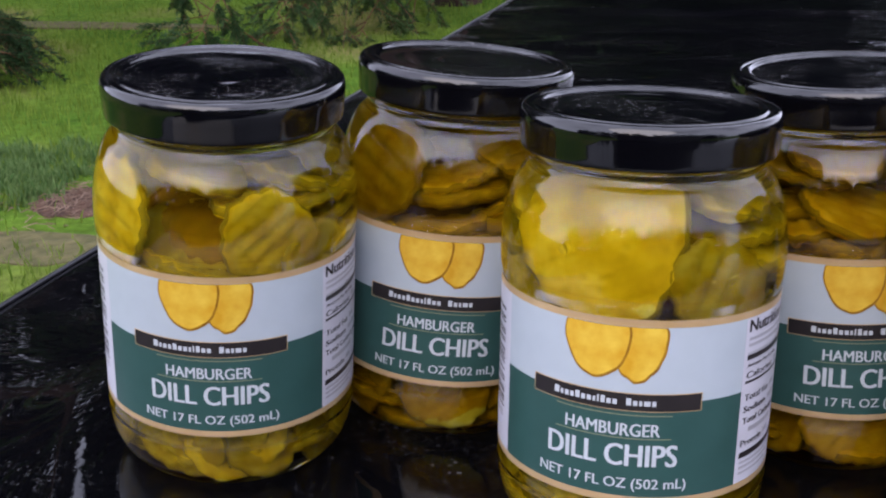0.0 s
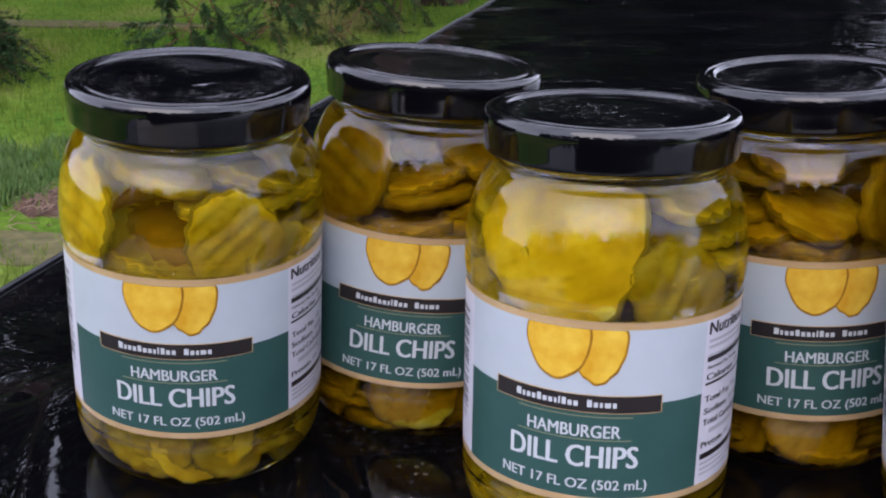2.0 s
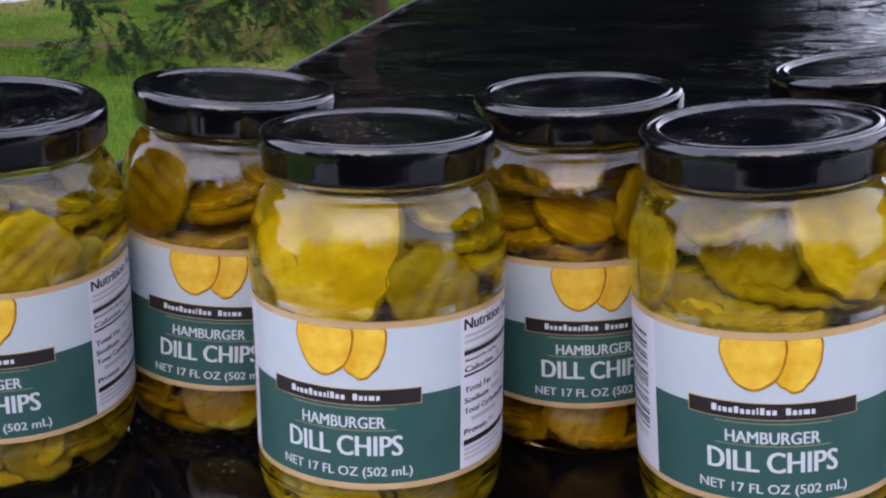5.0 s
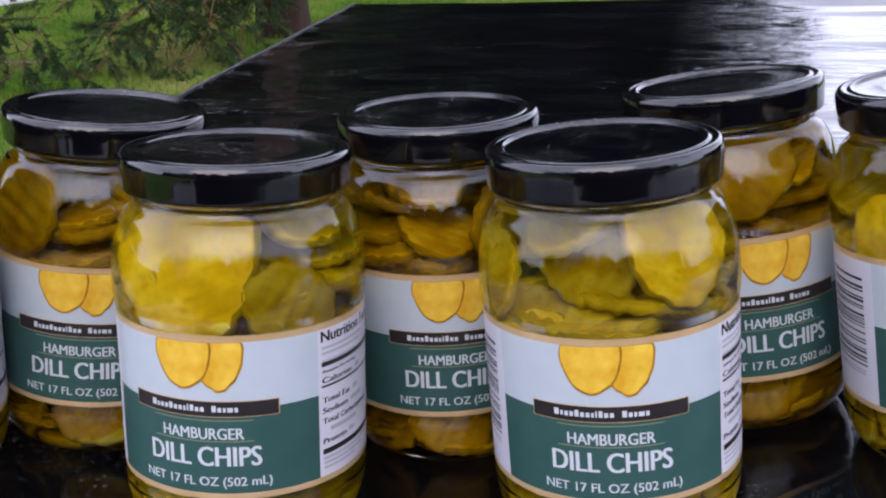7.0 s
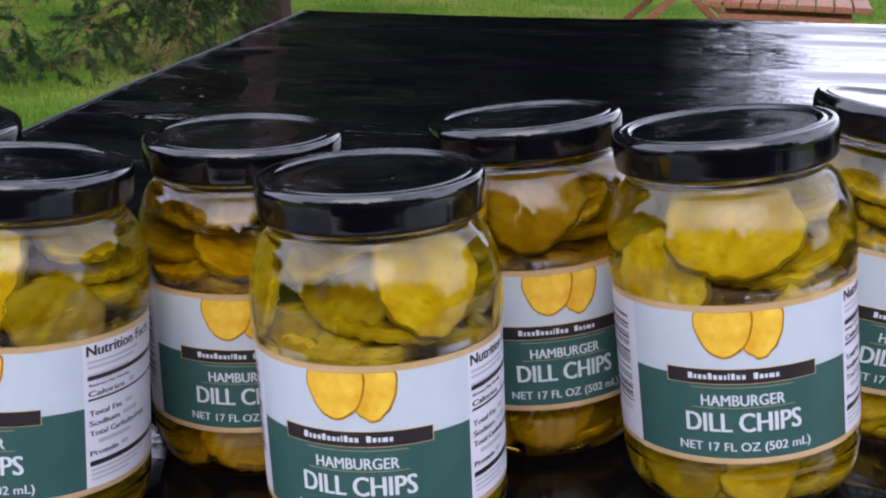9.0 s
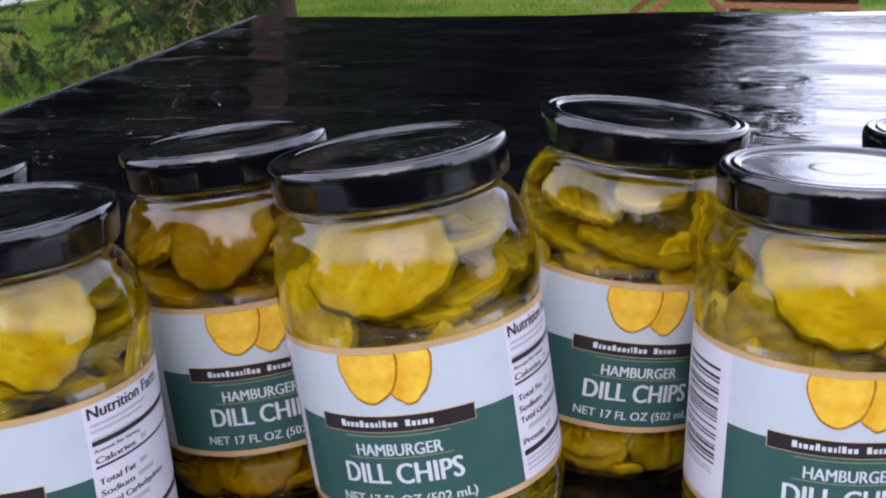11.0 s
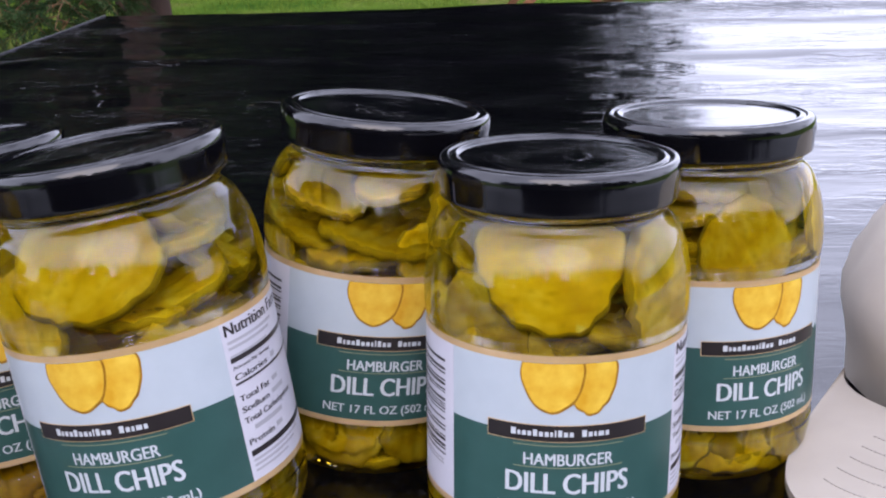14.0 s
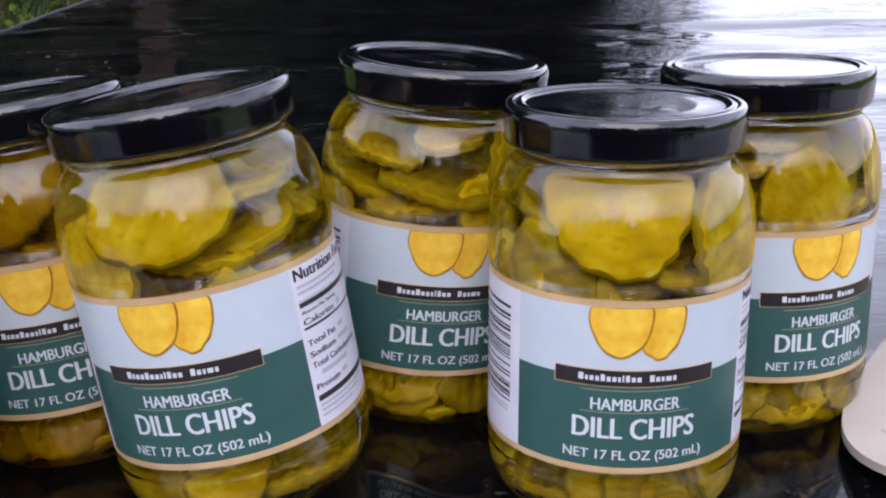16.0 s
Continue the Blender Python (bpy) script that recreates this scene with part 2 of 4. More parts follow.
M_BLACK = varied("black_print", (0.016, 0.013, 0.014), (0.024, 0.02, 0.02), 120, 0.35)
M_GREY = material("grey_ink", (0.36, 0.36, 0.39), 0.5)[0]
M_GOLD = varied("gold_print", (0.493, 0.325, 0.146), (0.605, 0.426, 0.235), 60, 0.28, metal=0.25)
M_THIN = material("thin_gold_rule", (0.20, 0.21, 0.12), 0.4)[0]
M_PICKLE = varied("printed_pickle", (0.56, 0.29, 0.012), (0.74, 0.50, 0.06), 140, 0.4)
M_RIND = varied("printed_rind", (0.20, 0.085, 0.008), (0.40, 0.20, 0.012), 260, 0.4)
M_CLOTH = varied("beige_cotton_twill", (0.35, 0.312, 0.262), (0.44, 0.392, 0.332), 14, 0.85, bump_strength=0.25)
M_STITCH = material("beige_thread", (0.30, 0.275, 0.24), 0.8)[0]
M_BARK = varied("spruce_bark", (0.014, 0.008, 0.006), (0.055, 0.028, 0.020), 11, 0.9, (1, 1, 0.25), 0.9, 0.03)
M_TWIG = varied("dead_twig", (0.05, 0.026, 0.012), (0.14, 0.07, 0.03), 30, 0.85)
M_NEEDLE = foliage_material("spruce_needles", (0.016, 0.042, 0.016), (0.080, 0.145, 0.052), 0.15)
# Near-black needles: the woods' shade is put into the colour to blacken reflections.
M_FAR = foliage_material("shaded_needles", (0.003, 0.007, 0.0035), (0.009, 0.019, 0.009), 0.08)
M_GRASS = foliage_material("grass_blades", (0.030, 0.085, 0.008), (0.19, 0.26, 0.040), 0.05)
M_WEED = foliage_material("grey_green_weeds", (0.055, 0.12, 0.03), (0.19, 0.27, 0.10), 0.05)
M_GROUND = ground_material()
M_SOIL = varied("reddish_soil", (0.030, 0.016, 0.010), (0.12, 0.062, 0.040), 16, 0.95, bump_strength=0.7, bump_distance=0.03)
M_DRY = varied("dry_thatch", (0.05, 0.052, 0.016), (0.13, 0.11, 0.045), 18, 0.95, bump_strength=0.7, bump_distance=0.02)
M_GRAVEL = varied("pale_gravel", (0.28, 0.28, 0.28), (0.5, 0.5, 0.49), 30, 0.9, bump_strength=0.6, bump_distance=0.02)
M_STRAW = varied("dry_stalks", (0.08, 0.045, 0.03), (0.30, 0.21, 0.15), 9, 0.9)
M_WOOD = varied("red_brown_stained_wood", (0.13, 0.05, 0.025), (0.27, 0.11, 0.055), 8, 0.6, (8, 1, 8), 0.4, 0.004)


# ---- mesh helpers ----
def smooth(me, on=True):
    me.polygons.foreach_set("use_smooth", [on] * len(me.polygons))


def part(name, bm, mat, parent=None, label="", flat=False):
    me = bpy.data.meshes.new(name)
    bm.to_mesh(me)
    bm.free()
    for mm in (mat if isinstance(mat, (list, tuple)) else (mat,)):
        me.materials.append(mm)
    smooth(me, not flat)
    if not flat:
        me.set_sharp_from_angle(angle=radians(55))
    ob = new(name, me)
    if parent is not None:
        ob.parent = parent
    if label:
        ob["label"] = label
    return ob


def thing(name, m, label, category, group="", kind=""):
    ob = new(name)
    ob.matrix_world = m
    return tagged(ob, label, category, group, kind)


def lathe(profile, steps=64, close=False):
    """A turned body from (radius, height) pairs."""
    bm = bmesh.new()
    rings = []
    for r, h in profile:
        if r < 1e-6:
            rings.append([bm.verts.new((0, 0, h))])
        else:
            rings.append([bm.verts.new((r * math.sin(2 * math.pi * k / steps), -r * math.cos(2 * math.pi * k / steps), h)) for k in range(steps)])
    pairs = list(zip(rings, rings[1:]))
    if close:
        pairs.append((rings[-1], rings[0]))
    for a, b in pairs:
        for k in range(steps):
            q = [a[k % len(a)], a[(k + 1) % len(a)], b[(k + 1) % len(b)], b[k % len(b)]]
            q = [v for i, v in enumerate(q) if v not in q[:i]]
            if len(q) > 2:
                bm.faces.new(q)
    bmesh.ops.recalc_face_normals(bm, faces=bm.faces)
    return bm


def rounded(points, per=6):
    """A Catmull-Rom curve through (radius, height) pairs."""
    out = []
    n = len(points)
    for i in range(n - 1):
        p0, p1, p2, p3 = (Vector(points[max(0, min(n - 1, i + k))]) for k in (-1, 0, 1, 2))
        for s in range(per):
            t = s / per
            q = 0.5 * (2 * p1 + (p2 - p0) * t + (2 * p0 - 5 * p1 + 4 * p2 - p3) * t * t + (3 * p1 - p0 - 3 * p2 + p3) * t ** 3)
            out.append((max(0.0, q.x), q.y))
    out.append(tuple(points[-1]))
    return out


LABEL_R = 0.0454


def on_jar(a, h, lift):
    """A place on the jar's wall: degrees round it, height, millimetres above the paper."""
    r, turn = LABEL_R + lift / 1000, radians(0.955 * a)
    return (r * math.sin(turn), -r * math.cos(turn), h + 0.0011)


def panel(a0, a1, h0, h1, lift, thick=0.08):
    """A curved sheet with thickness on the jar's wall."""
    bm = bmesh.new()
    n = max(1, int(abs(a1 - a0) / 3))
    cols = []
    for k in range(n + 1):
        a = a0 + (a1 - a0) * k / n
        cols.append([bm.verts.new(on_jar(a, h, li)) for h, li in ((h0, lift), (h1, lift), (h1, lift - thick), (h0, lift - thick))])
    for c, d in zip(cols, cols[1:]):
        for i in range(4):
            bm.faces.new((c[i], d[i], d[(i + 1) % 4], c[(i + 1) % 4]))
    bm.faces.new(cols[0][::-1])
    bm.faces.new(cols[-1])
    bmesh.ops.recalc_face_normals(bm, faces=bm.faces)
    return bm


def outline_panel(points, lift, thick=0.08):
    """A flat printed shape on the jar's wall from an outline of (degrees, height)."""
    bm = bmesh.new()
    ca, ch = sum(p[0] for p in points) / len(points), sum(p[1] for p in points) / len(points)
    rings = []
    for s in (1.0, 0.66, 0.33):
        rings.append([bm.verts.new(on_jar(ca + (a - ca) * s, ch + (h - ch) * s, lift)) for a, h in points])
    mid = bm.verts.new(on_jar(ca, ch, lift))
    rim = [bm.verts.new(on_jar(a, h, lift - thick)) for a, h in points]
    n = len(points)
    for a, b in ((rim, rings[0]), (rings[0], rings[1]), (rings[1], rings[2])):
        for k in range(n):
            bm.faces.new((a[k], a[(k + 1) % n], b[(k + 1) % n], b[k]))
    for k in range(n):
        bm.faces.new((rings[2][k], rings[2][(k + 1) % n], mid))
    bmesh.ops.recalc_face_normals(bm, faces=bm.faces)
    return bm


def lettering(text, a0, a1, base, cap, lift, bold=0.0):
    """Letters bent round the jar between two angles, on a base line, with a capital's height."""
    cu = bpy.data.curves.new("lettering", "FONT")
    cu.body, cu.size, cu.resolution_u = text, 1.0, 3
    ob = new("lettering", cu)
    dg = bpy.context.evaluated_depsgraph_get()
    me = bpy.data.meshes.new_from_object(ob.evaluated_get(dg))
    bpy.data.objects.remove(ob)
    bm = bmesh.new()
    bm.from_mesh(me)
    bpy.data.meshes.remove(me)
    xs = [v.co.x for v in bm.verts]
    x0, x1 = min(xs), max(xs)
    strokes = list(bm.verts) + list(bm.faces)
    copies = [(0.0, list(bm.verts))]
    for shift in (-bold, bold):
        got = bmesh.ops.duplicate(bm, geom=strokes)["geom"]
        copies.append((shift, [g for g in got if isinstance(g, bmesh.types.BMVert)]))
    for k, (shift, vs) in enumerate(copies):
        for v in vs:
            v.co = on_jar(a0 + (a1 - a0) * (v.co.x + shift - x0) / (x1 - x0), base + v.co.y * cap / 0.69, lift + 0.012 * k)
    return bm


def box(bm, x0, x1, y0, y1, z0, z1):
    vs = [bm.verts.new((x, y, z)) for z in (z0, z1) for x, y in ((x0, y0), (x1, y0), (x1, y1), (x0, y1))]
    for f in ((0, 3, 2, 1), (4, 5, 6, 7), (0, 1, 5, 4), (1, 2, 6, 5), (2, 3, 7, 6), (3, 0, 4, 7)):
        bm.faces.new([vs[i] for i in f])
    return vs


def beam(a, b, width, depth, bevel=0.004):
    """A squared timber from a to b with softened edges."""
    bm = bmesh.new()
    a, b = Vector(a), Vector(b)
    length = (b - a).length
    box(bm, -width / 2, width / 2, -depth / 2, depth / 2, 0, length)
    bmesh.ops.bevel(bm, geom=list(bm.edges), offset=bevel, segments=2, affect="EDGES")
    turn = (b - a).to_track_quat("Z", "Y").to_matrix().to_4x4()
    bmesh.ops.transform(bm, matrix=Matrix.Translation(a) @ turn, verts=bm.verts)
    return bm


def tube(points, radii, sides=8):
    bm = bmesh.new()
    rings = []
    for i, (p, r) in enumerate(zip(points, radii)):
        p = Vector(p)
        d = (Vector(points[min(i + 1, len(points) - 1)]) - Vector(points[max(i - 1, 0)])).normalized()
        u = d.orthogonal().normalized()
        w = d.cross(u)
        rings.append([bm.verts.new(p + r * (u * math.cos(2 * math.pi * k / sides) + w * math.sin(2 * math.pi * k / sides))) for k in range(sides)])
    for a, b in zip(rings, rings[1:]):
        for k in range(sides):
            bm.faces.new((a[k], a[(k + 1) % sides], b[(k + 1) % sides], b[k]))
    bm.faces.new(rings[0][::-1])
    bm.faces.new(rings[-1])
    bmesh.ops.recalc_face_normals(bm, faces=bm.faces)
    return bm


# ---- the ground and what lies on it ----
GROUND = -0.85
bm = bmesh.new()
for i in range(61):
    for k in range(61):
        u, w = (i - 30) / 30, (k - 30) / 30
        x, y = math.copysign(abs(u) ** 3, u) * 900 + u * 12, math.copysign(abs(w) ** 3, w) * 900 + w * 12 + 6
        z = GROUND + 0.05 * noise.noise((x * 0.35, y * 0.35, 2.0)) if abs(x) < 40 and abs(y) < 40 else GROUND
        bm.verts.new((x, y, z))
bm.verts.ensure_lookup_table()
for i in range(60):
    for k in range(60):
        bm.faces.new([bm.verts[j] for j in (i * 61 + k, (i + 1) * 61 + k, (i + 1) * 61 + k + 1, i * 61 + k + 1)])
ground = tagged(part("ground", bm, M_GROUND), "green lawn with worn brownish patches", "ground", kind="structure")


def patch(name, mat, cx, cy, rx, ry, turn, lift, label):
    """A low uneven patch lying on the lawn."""
    bm = bmesh.new()
    n = 40
    mid = bm.verts.new((0, 0, lift))
    rings = []
    for s, z in ((0.5, lift), (0.85, lift * 0.8), (1.0, -0.06)):
        ring = []
        for k in range(n):
            a = 2 * math.pi * k / n
            w = 1 + 0.22 * noise.noise((math.cos(a) * 2 + cx, math.sin(a) * 2 + cy, 0.3))
            ring.append(bm.verts.new((rx * s * w * math.cos(a), ry * s * w * math.sin(a), z)))
        rings.append(ring)
    for k in range(n):
        bm.faces.new((mid, rings[0][k], rings[0][(k + 1) % n]))
        for a, b in zip(rings, rings[1:]):
            bm.faces.new((a[k], b[k], b[(k + 1) % n], a[(k + 1) % n]))
    ob = part(name, bm, mat)
    ob.matrix_world = pose(cx, cy, GROUND, 0, 0, turn)
    return tagged(ob, label, "soil", kind="structure")


patch("bare_soil", M_SOIL, -1.66, 3.04, 0.17, 0.22, 10, 0.012, "bare reddish soil patch in the lawn")
patch("dry_grass", M_DRY, -3.7, 7.0, 1.6, 0.15, -6, 0.002, "strip of dry trodden soil across the lawn")
patch("thin_grass", M_DRY, -1.60, 2.66, 0.26, 0.24, 0, 0.003, "thin brownish trodden turf beside the truck")
patch("gravel_road", M_GRAVEL, -7.6, 10.9, 4.2, 2.5, -8, 0.06, "pale grey gravel drive beyond the lawn")


def blades(name, mat, spots, label):
    verts, faces = [], []
    for x, y, h, w in spots:
        a = random.uniform(0, math.tau)
        lean = random.uniform(0.1, 0.6) * h
        b = random.uniform(0, math.tau)
        dx, dy = w * math.cos(a), w * math.sin(a)
        ex, ey = lean * math.cos(b), lean * math.sin(b)
        z = GROUND + 0.05 * noise.noise((x * 0.35, y * 0.35, 2.0)) - 0.01
        i = len(verts)
        verts += [(x - dx, y - dy, z), (x + dx, y + dy, z), (x + dx * 0.7 + ex * 0.4, y + dy * 0.7 + ey * 0.4, z + h * 0.6), (x - dx * 0.7 + ex * 0.4, y - dy * 0.7 + ey * 0.4, z + h * 0.6), (x + ex, y + ey, z + h)]
        faces += [(i, i + 1, i + 2, i + 3), (i + 3, i + 2, i + 4)]
    me = bpy.data.meshes.new(name)
    me.from_pydata(verts, [], faces)
    me.materials.append(mat)
    smooth(me)
    return tagged(new(name, me), label, "grass", kind="stuff")


spots = []
while len(spots) < 110000:
    y = 1.4 + 10.5 * random.random() ** 1.1
    x = random.uniform(-0.75, 0.45) * (y + 0.6)
    if noise.noise((x * 0.9, y * 0.9, 5.0)) + 0.75 < random.random() * 1.1:
        continue
    if ((x + 1.66) / 0.18) ** 2 + ((y - 3.04) / 0.24) ** 2 < 1 and random.random() < 0.8:
        continue
    if abs(y - 7.0 + 0.1 * (x + 3.0)) < 0.2 and -5.4 < x < -0.8 and random.random() < 0.5:
        continue
    if y < 2.92 and random.random() < 0.3:
        continue
    spots.append((x, y, random.uniform(0.02, 0.065) * (1 + 0.6 * noise.noise((x * 2.0, y * 2.0, 9.0))), random.uniform(0.0016, 0.0034)))
blades("grass", M_GRASS, spots, "short green lawn grass with uneven tufts")
spots = []
for _ in range(70):
    cx, cy = random.gauss(-1.98, 0.15), random.gauss(3.28, 0.21)
    for _ in range(70):
        spots.append((random.gauss(cx, 0.024), random.gauss(cy, 0.024), random.uniform(0.012, 0.06), random.uniform(0.002, 0.006)))
blades("weeds", M_WEED, spots, "grey-green weeds growing beside the bare soil")
verts, faces = [], []
for _ in range(380):
    x, y, a = random.gauss(-1.66, 0.10), random.gauss(3.03, 0.12), random.uniform(0, math.pi)
    lx, ly, r = 0.5 * random.uniform(0.012, 0.05) * math.cos(a), 0.5 * random.uniform(0.012, 0.05) * math.sin(a), random.uniform(0.001, 0.0022)
    z = GROUND + 0.012 + random.uniform(0, 0.012)
    tilt = random.uniform(-0.008, 0.008)
    i = len(verts)
    verts += [(x - lx - r, y - ly, z), (x - lx + r, y - ly, z), (x - lx, y - ly, z + 1.6 * r), (x + lx - r, y + ly, z + tilt), (x + lx + r, y + ly, z + tilt), (x + lx, y + ly, z + tilt + 1.6 * r)]
    faces += [(i, i + 1, i + 4, i + 3), (i + 1, i + 2, i + 5, i + 4), (i + 2, i, i + 3, i + 5)]
me = bpy.data.meshes.new("litter")
me.from_pydata(verts, [], faces)
me.materials.append(M_STRAW)
tagged(new("litter", me), "dry pale stalks and twigs scattered on bare soil", "litter", kind="stuff")


# ---- spruce trees ----
def bough(length, seed, bare=0.25):
    """A drooping bough of wood and one of needles, along +x from the origin."""
    rnd = random.Random(seed)
    wood_v, wood_f, v, f = [], [], [], []

    def stick(p, q, r0, r1):
        p, q = Vector(p), Vector(q)
        d = (q - p).normalized()
        u = d.orthogonal().normalized()
        w = d.cross(u)
        i = len(wood_v)
        for c, r in ((p, r0), (q, r1)):
            for k in range(4):
                wood_v.append(c + r * (u * math.cos(k * math.pi / 2) + w * math.sin(k * math.pi / 2)))
        for k in range(4):
            wood_f.append((i + k, i + (k + 1) % 4, i + 4 + (k + 1) % 4, i + 4 + k))

    def needles(p, q, count, size):
        p, q = Vector(p), Vector(q)
        d = (q - p).normalized()
        u = d.orthogonal().normalized()
        w = d.cross(u)
        for _ in range(count):
            c = p.lerp(q, rnd.random())
            a = rnd.uniform(0, math.tau)
            side = u * math.cos(a) + w * math.sin(a)
            tip = c + (side * 0.8 + d * 0.6) * size * rnd.uniform(0.7, 1.2)
            wide = d.cross(side) * size * 0.13
            i = len(v)
            v.extend((c - wide, c + wide, tip))
            f.append((i, i + 1, i + 2))

    def axis(s):
        return Vector((length * s, 0.10 * length * math.sin(3 * s + seed), -0.30 * length * s * s + 0.04 * length * math.sin(5 * s + seed)))

    n = 12
    for i in range(n):
        stick(axis(i / n), axis((i + 1) / n), 0.008 * (1 - i / n) + 0.002, 0.008 * (1 - (i + 1) / n) + 0.0018)
    for i in range(int(length * 13)):
        s = rnd.uniform(0.12, 1.0)
        base = axis(s)
        side = 1 if i % 2 else -1
        reach = rnd.uniform(0.25, 0.55) * (1.15 - 0.6 * s) * length * 0.42
        d = Vector((rnd.uniform(0.3, 0.8), side * rnd.uniform(0.5, 1.0), rnd.uniform(-0.75, 0.05))).normalized()
        tip = base + d * reach
        stick(base, tip, 0.0035, 0.0012)
        lush = s > bare
        for k in range(6):
            t = rnd.uniform(0.2, 1.0)
            c = base.lerp(tip, t)
            e = c + (d + Vector((rnd.uniform(-0.6, 0.6), rnd.uniform(-0.6, 0.6), rnd.uniform(-0.9, 0.2)))).normalized() * rnd.uniform(0.06, 0.16)
            stick(c, e, 0.0018, 0.0009)
            if lush and rnd.random() < 0.85:
                needles(c, e, 34, 0.036)
        if lush:
            needles(base.lerp(tip, 0.3), tip, 56, 0.036)
    out = []
    for nm, vv, ff, mat in (("bough", wood_v, wood_f, M_TWIG), ("needles", v, f, M_NEEDLE)):
        me = bpy.data.meshes.new(nm)
        me.from_pydata([tuple(q) for q in vv], [], ff)
        me.materials.append(mat)
        out.append(me)
    return out


BOUGHS = [bough(2.6, 3, 0.2), bough(2.2, 8, 0.15), bough(3.0, 14, 0.5), bough(1.6, 21, 0.1)]


def spruce(x, y, height, radius, low, whorls, label, seed, spread=1.0, sweeping=()):
    rnd = random.Random(seed)
    tree = thing("spruce_tree", pose(x, y, GROUND), label, "tree", "spruce trees")
    pts, rad = [], []
    for i in range(11):
        s = i / 10
        pts.append((0.06 * math.sin(4 * s + seed), 0.06 * math.cos(3 * s + seed) - 0.06, height * s - 0.05))
        rad.append(radius * (1 - 0.93 * s) * (1.35 if i == 0 else 1))
    part("trunk", tube(pts, rad, 14), M_BARK, tree, "reddish-brown scaly bark trunk")
    for i in range(whorls):
        s = i / (whorls - 1)
        h = low + (height - low - 0.3) * s
        per = 6 if s < 0.6 else 5
        for k in range(per):
            wood, leaf = BOUGHS[rnd.randrange(4)]
            size = spread * (1.12 - 0.9 * s) * rnd.uniform(0.85, 1.15)
            m = pose(0, 0, h + rnd.uniform(-0.12, 0.12), 0, rnd.uniform(-6, 14) - 12 * s, 360 * k / per + 37 * i + rnd.uniform(-14, 14)) @ Matrix.Scale(size, 4)
            b = new("bough", wood)
            b.parent, b.matrix_local = tree, m
            nd = new("needles", leaf)
            nd.parent = b
    for turn, h, tilt, size, kind in sweeping:
        wood, leaf = BOUGHS[kind]
        b = new("bough", wood)
        b.parent, b.matrix_local = tree, pose(0, 0, h, 0, tilt, turn) @ Matrix.Scale(size, 4)
        nd = new("needles", leaf)
        nd.parent = b
    return tree


spruce(-1.08, 8.0, 9.5, 0.155, 1.35, 13, "tall green spruce with bare lower twigs beside the lawn", 2, 0.6,
       [(250, 0.85, 0, 1.05, 0), (259, 0.95, 2, 1.05, 1), (272, 0.9, 3, 0.9, 3), (252, 0.8, 6, 0.8, 1), (247, 0.75, 6, 0.75, 0), (281, 0.85, 6, 0.85, 3), (274, 1.1, 4, 1.0, 1), (290, 0.9, 4, 0.8, 3), (266, 0.9, 12, 0.95, 1), (262, 0.9, 12, 0.85, 0), (276, 1.0, 22, 1.2, 3), (250, 0.9, 10, 1.0, 1)])
spruce(-4.0, 5.9, 7.0, 0.15, 1.1, 10, "dark green spruce with low drooping boughs", 5, 0.8,
       [(318, 0.85, 13, 1.1, 3), (308, 0.95, 15, 1.15, 3), (326, 1.0, 14, 1.0, 3), (314, 1.2, 16, 1.15, 3), (322, 1.1, 15, 1.2, 3), (325, 1.2, 18, 1.15, 3), (330, 1.1, 22, 1.0, 3)])


def woods(name, x0, x1, y0, y1, height, count, seed, label, clearing=(0, 0)):
    """A dense stand of conifers, as overlapping ragged sprays."""
    rnd = random.Random(seed)
    verts, faces = [], []
    crowns = [(rnd.uniform(x0, x1), rnd.uniform(y0, y1), height * rnd.uniform(0.7, 1.08)) for _ in range(int((x1 - x0) * 2.3))]
    crowns = [(x, y, h * (0.42 if clearing[0] < x / y < clearing[1] else 1.0)) for x, y, h in crowns]
    for _ in range(count):
        cx, cy, top = crowns[rnd.randrange(len(crowns))]
        s = rnd.random() ** 1.3
        r = (1 - s) * (1.2 + 0.05 * top) + 0.12
        a = rnd.uniform(0, math.tau)
        q = r * math.sqrt(rnd.random())
        c = Vector((cx + q * math.cos(a), cy + q * math.sin(a), GROUND + top * s))
        out = Vector((math.cos(a), math.sin(a), -0.35)) * rnd.uniform(0.3, 0.6)
        side = Vector((-math.sin(a), math.cos(a), rnd.uniform(-0.5, 0.5))) * rnd.uniform(0.12, 0.26)
        i = len(verts)
        verts += [tuple(c - side), tuple(c + side), tuple(c + out)]
        faces.append((i, i + 1, i + 2))
    me = bpy.data.meshes.new(name)
    me.from_pydata(verts, [], faces)
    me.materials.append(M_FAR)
    return tagged(new(name, me), label, "woods", kind="stuff")


# Both stands are out of view, added to block sky in reflections.
woods("far_woods", -26, 3.4, 15, 19, 21.0, 150000, 4, "unseen dense conifer woods beyond the lawn, darkened to blacken reflections", (-0.365, -0.235))
woods("rear_woods", -32, 32, -20, -15, 7.6, 60000, 6, "unseen conifer woods behind the camera, added to block low sky")


# ---- picnic table ----
table = thing("picnic_table", pose(1.72, 6.88, GROUND, 0, 0, -11), "red-brown stained cross-legged wooden picnic table on the lawn", "table")
for xx in (-0.34, -0.17, 0.0, 0.17, 0.34):
    part("tabletop_board", beam((xx, -0.25, 0.76), (xx, 1.65, 0.76), 0.15, 0.04), M_WOOD, table, flat=True)
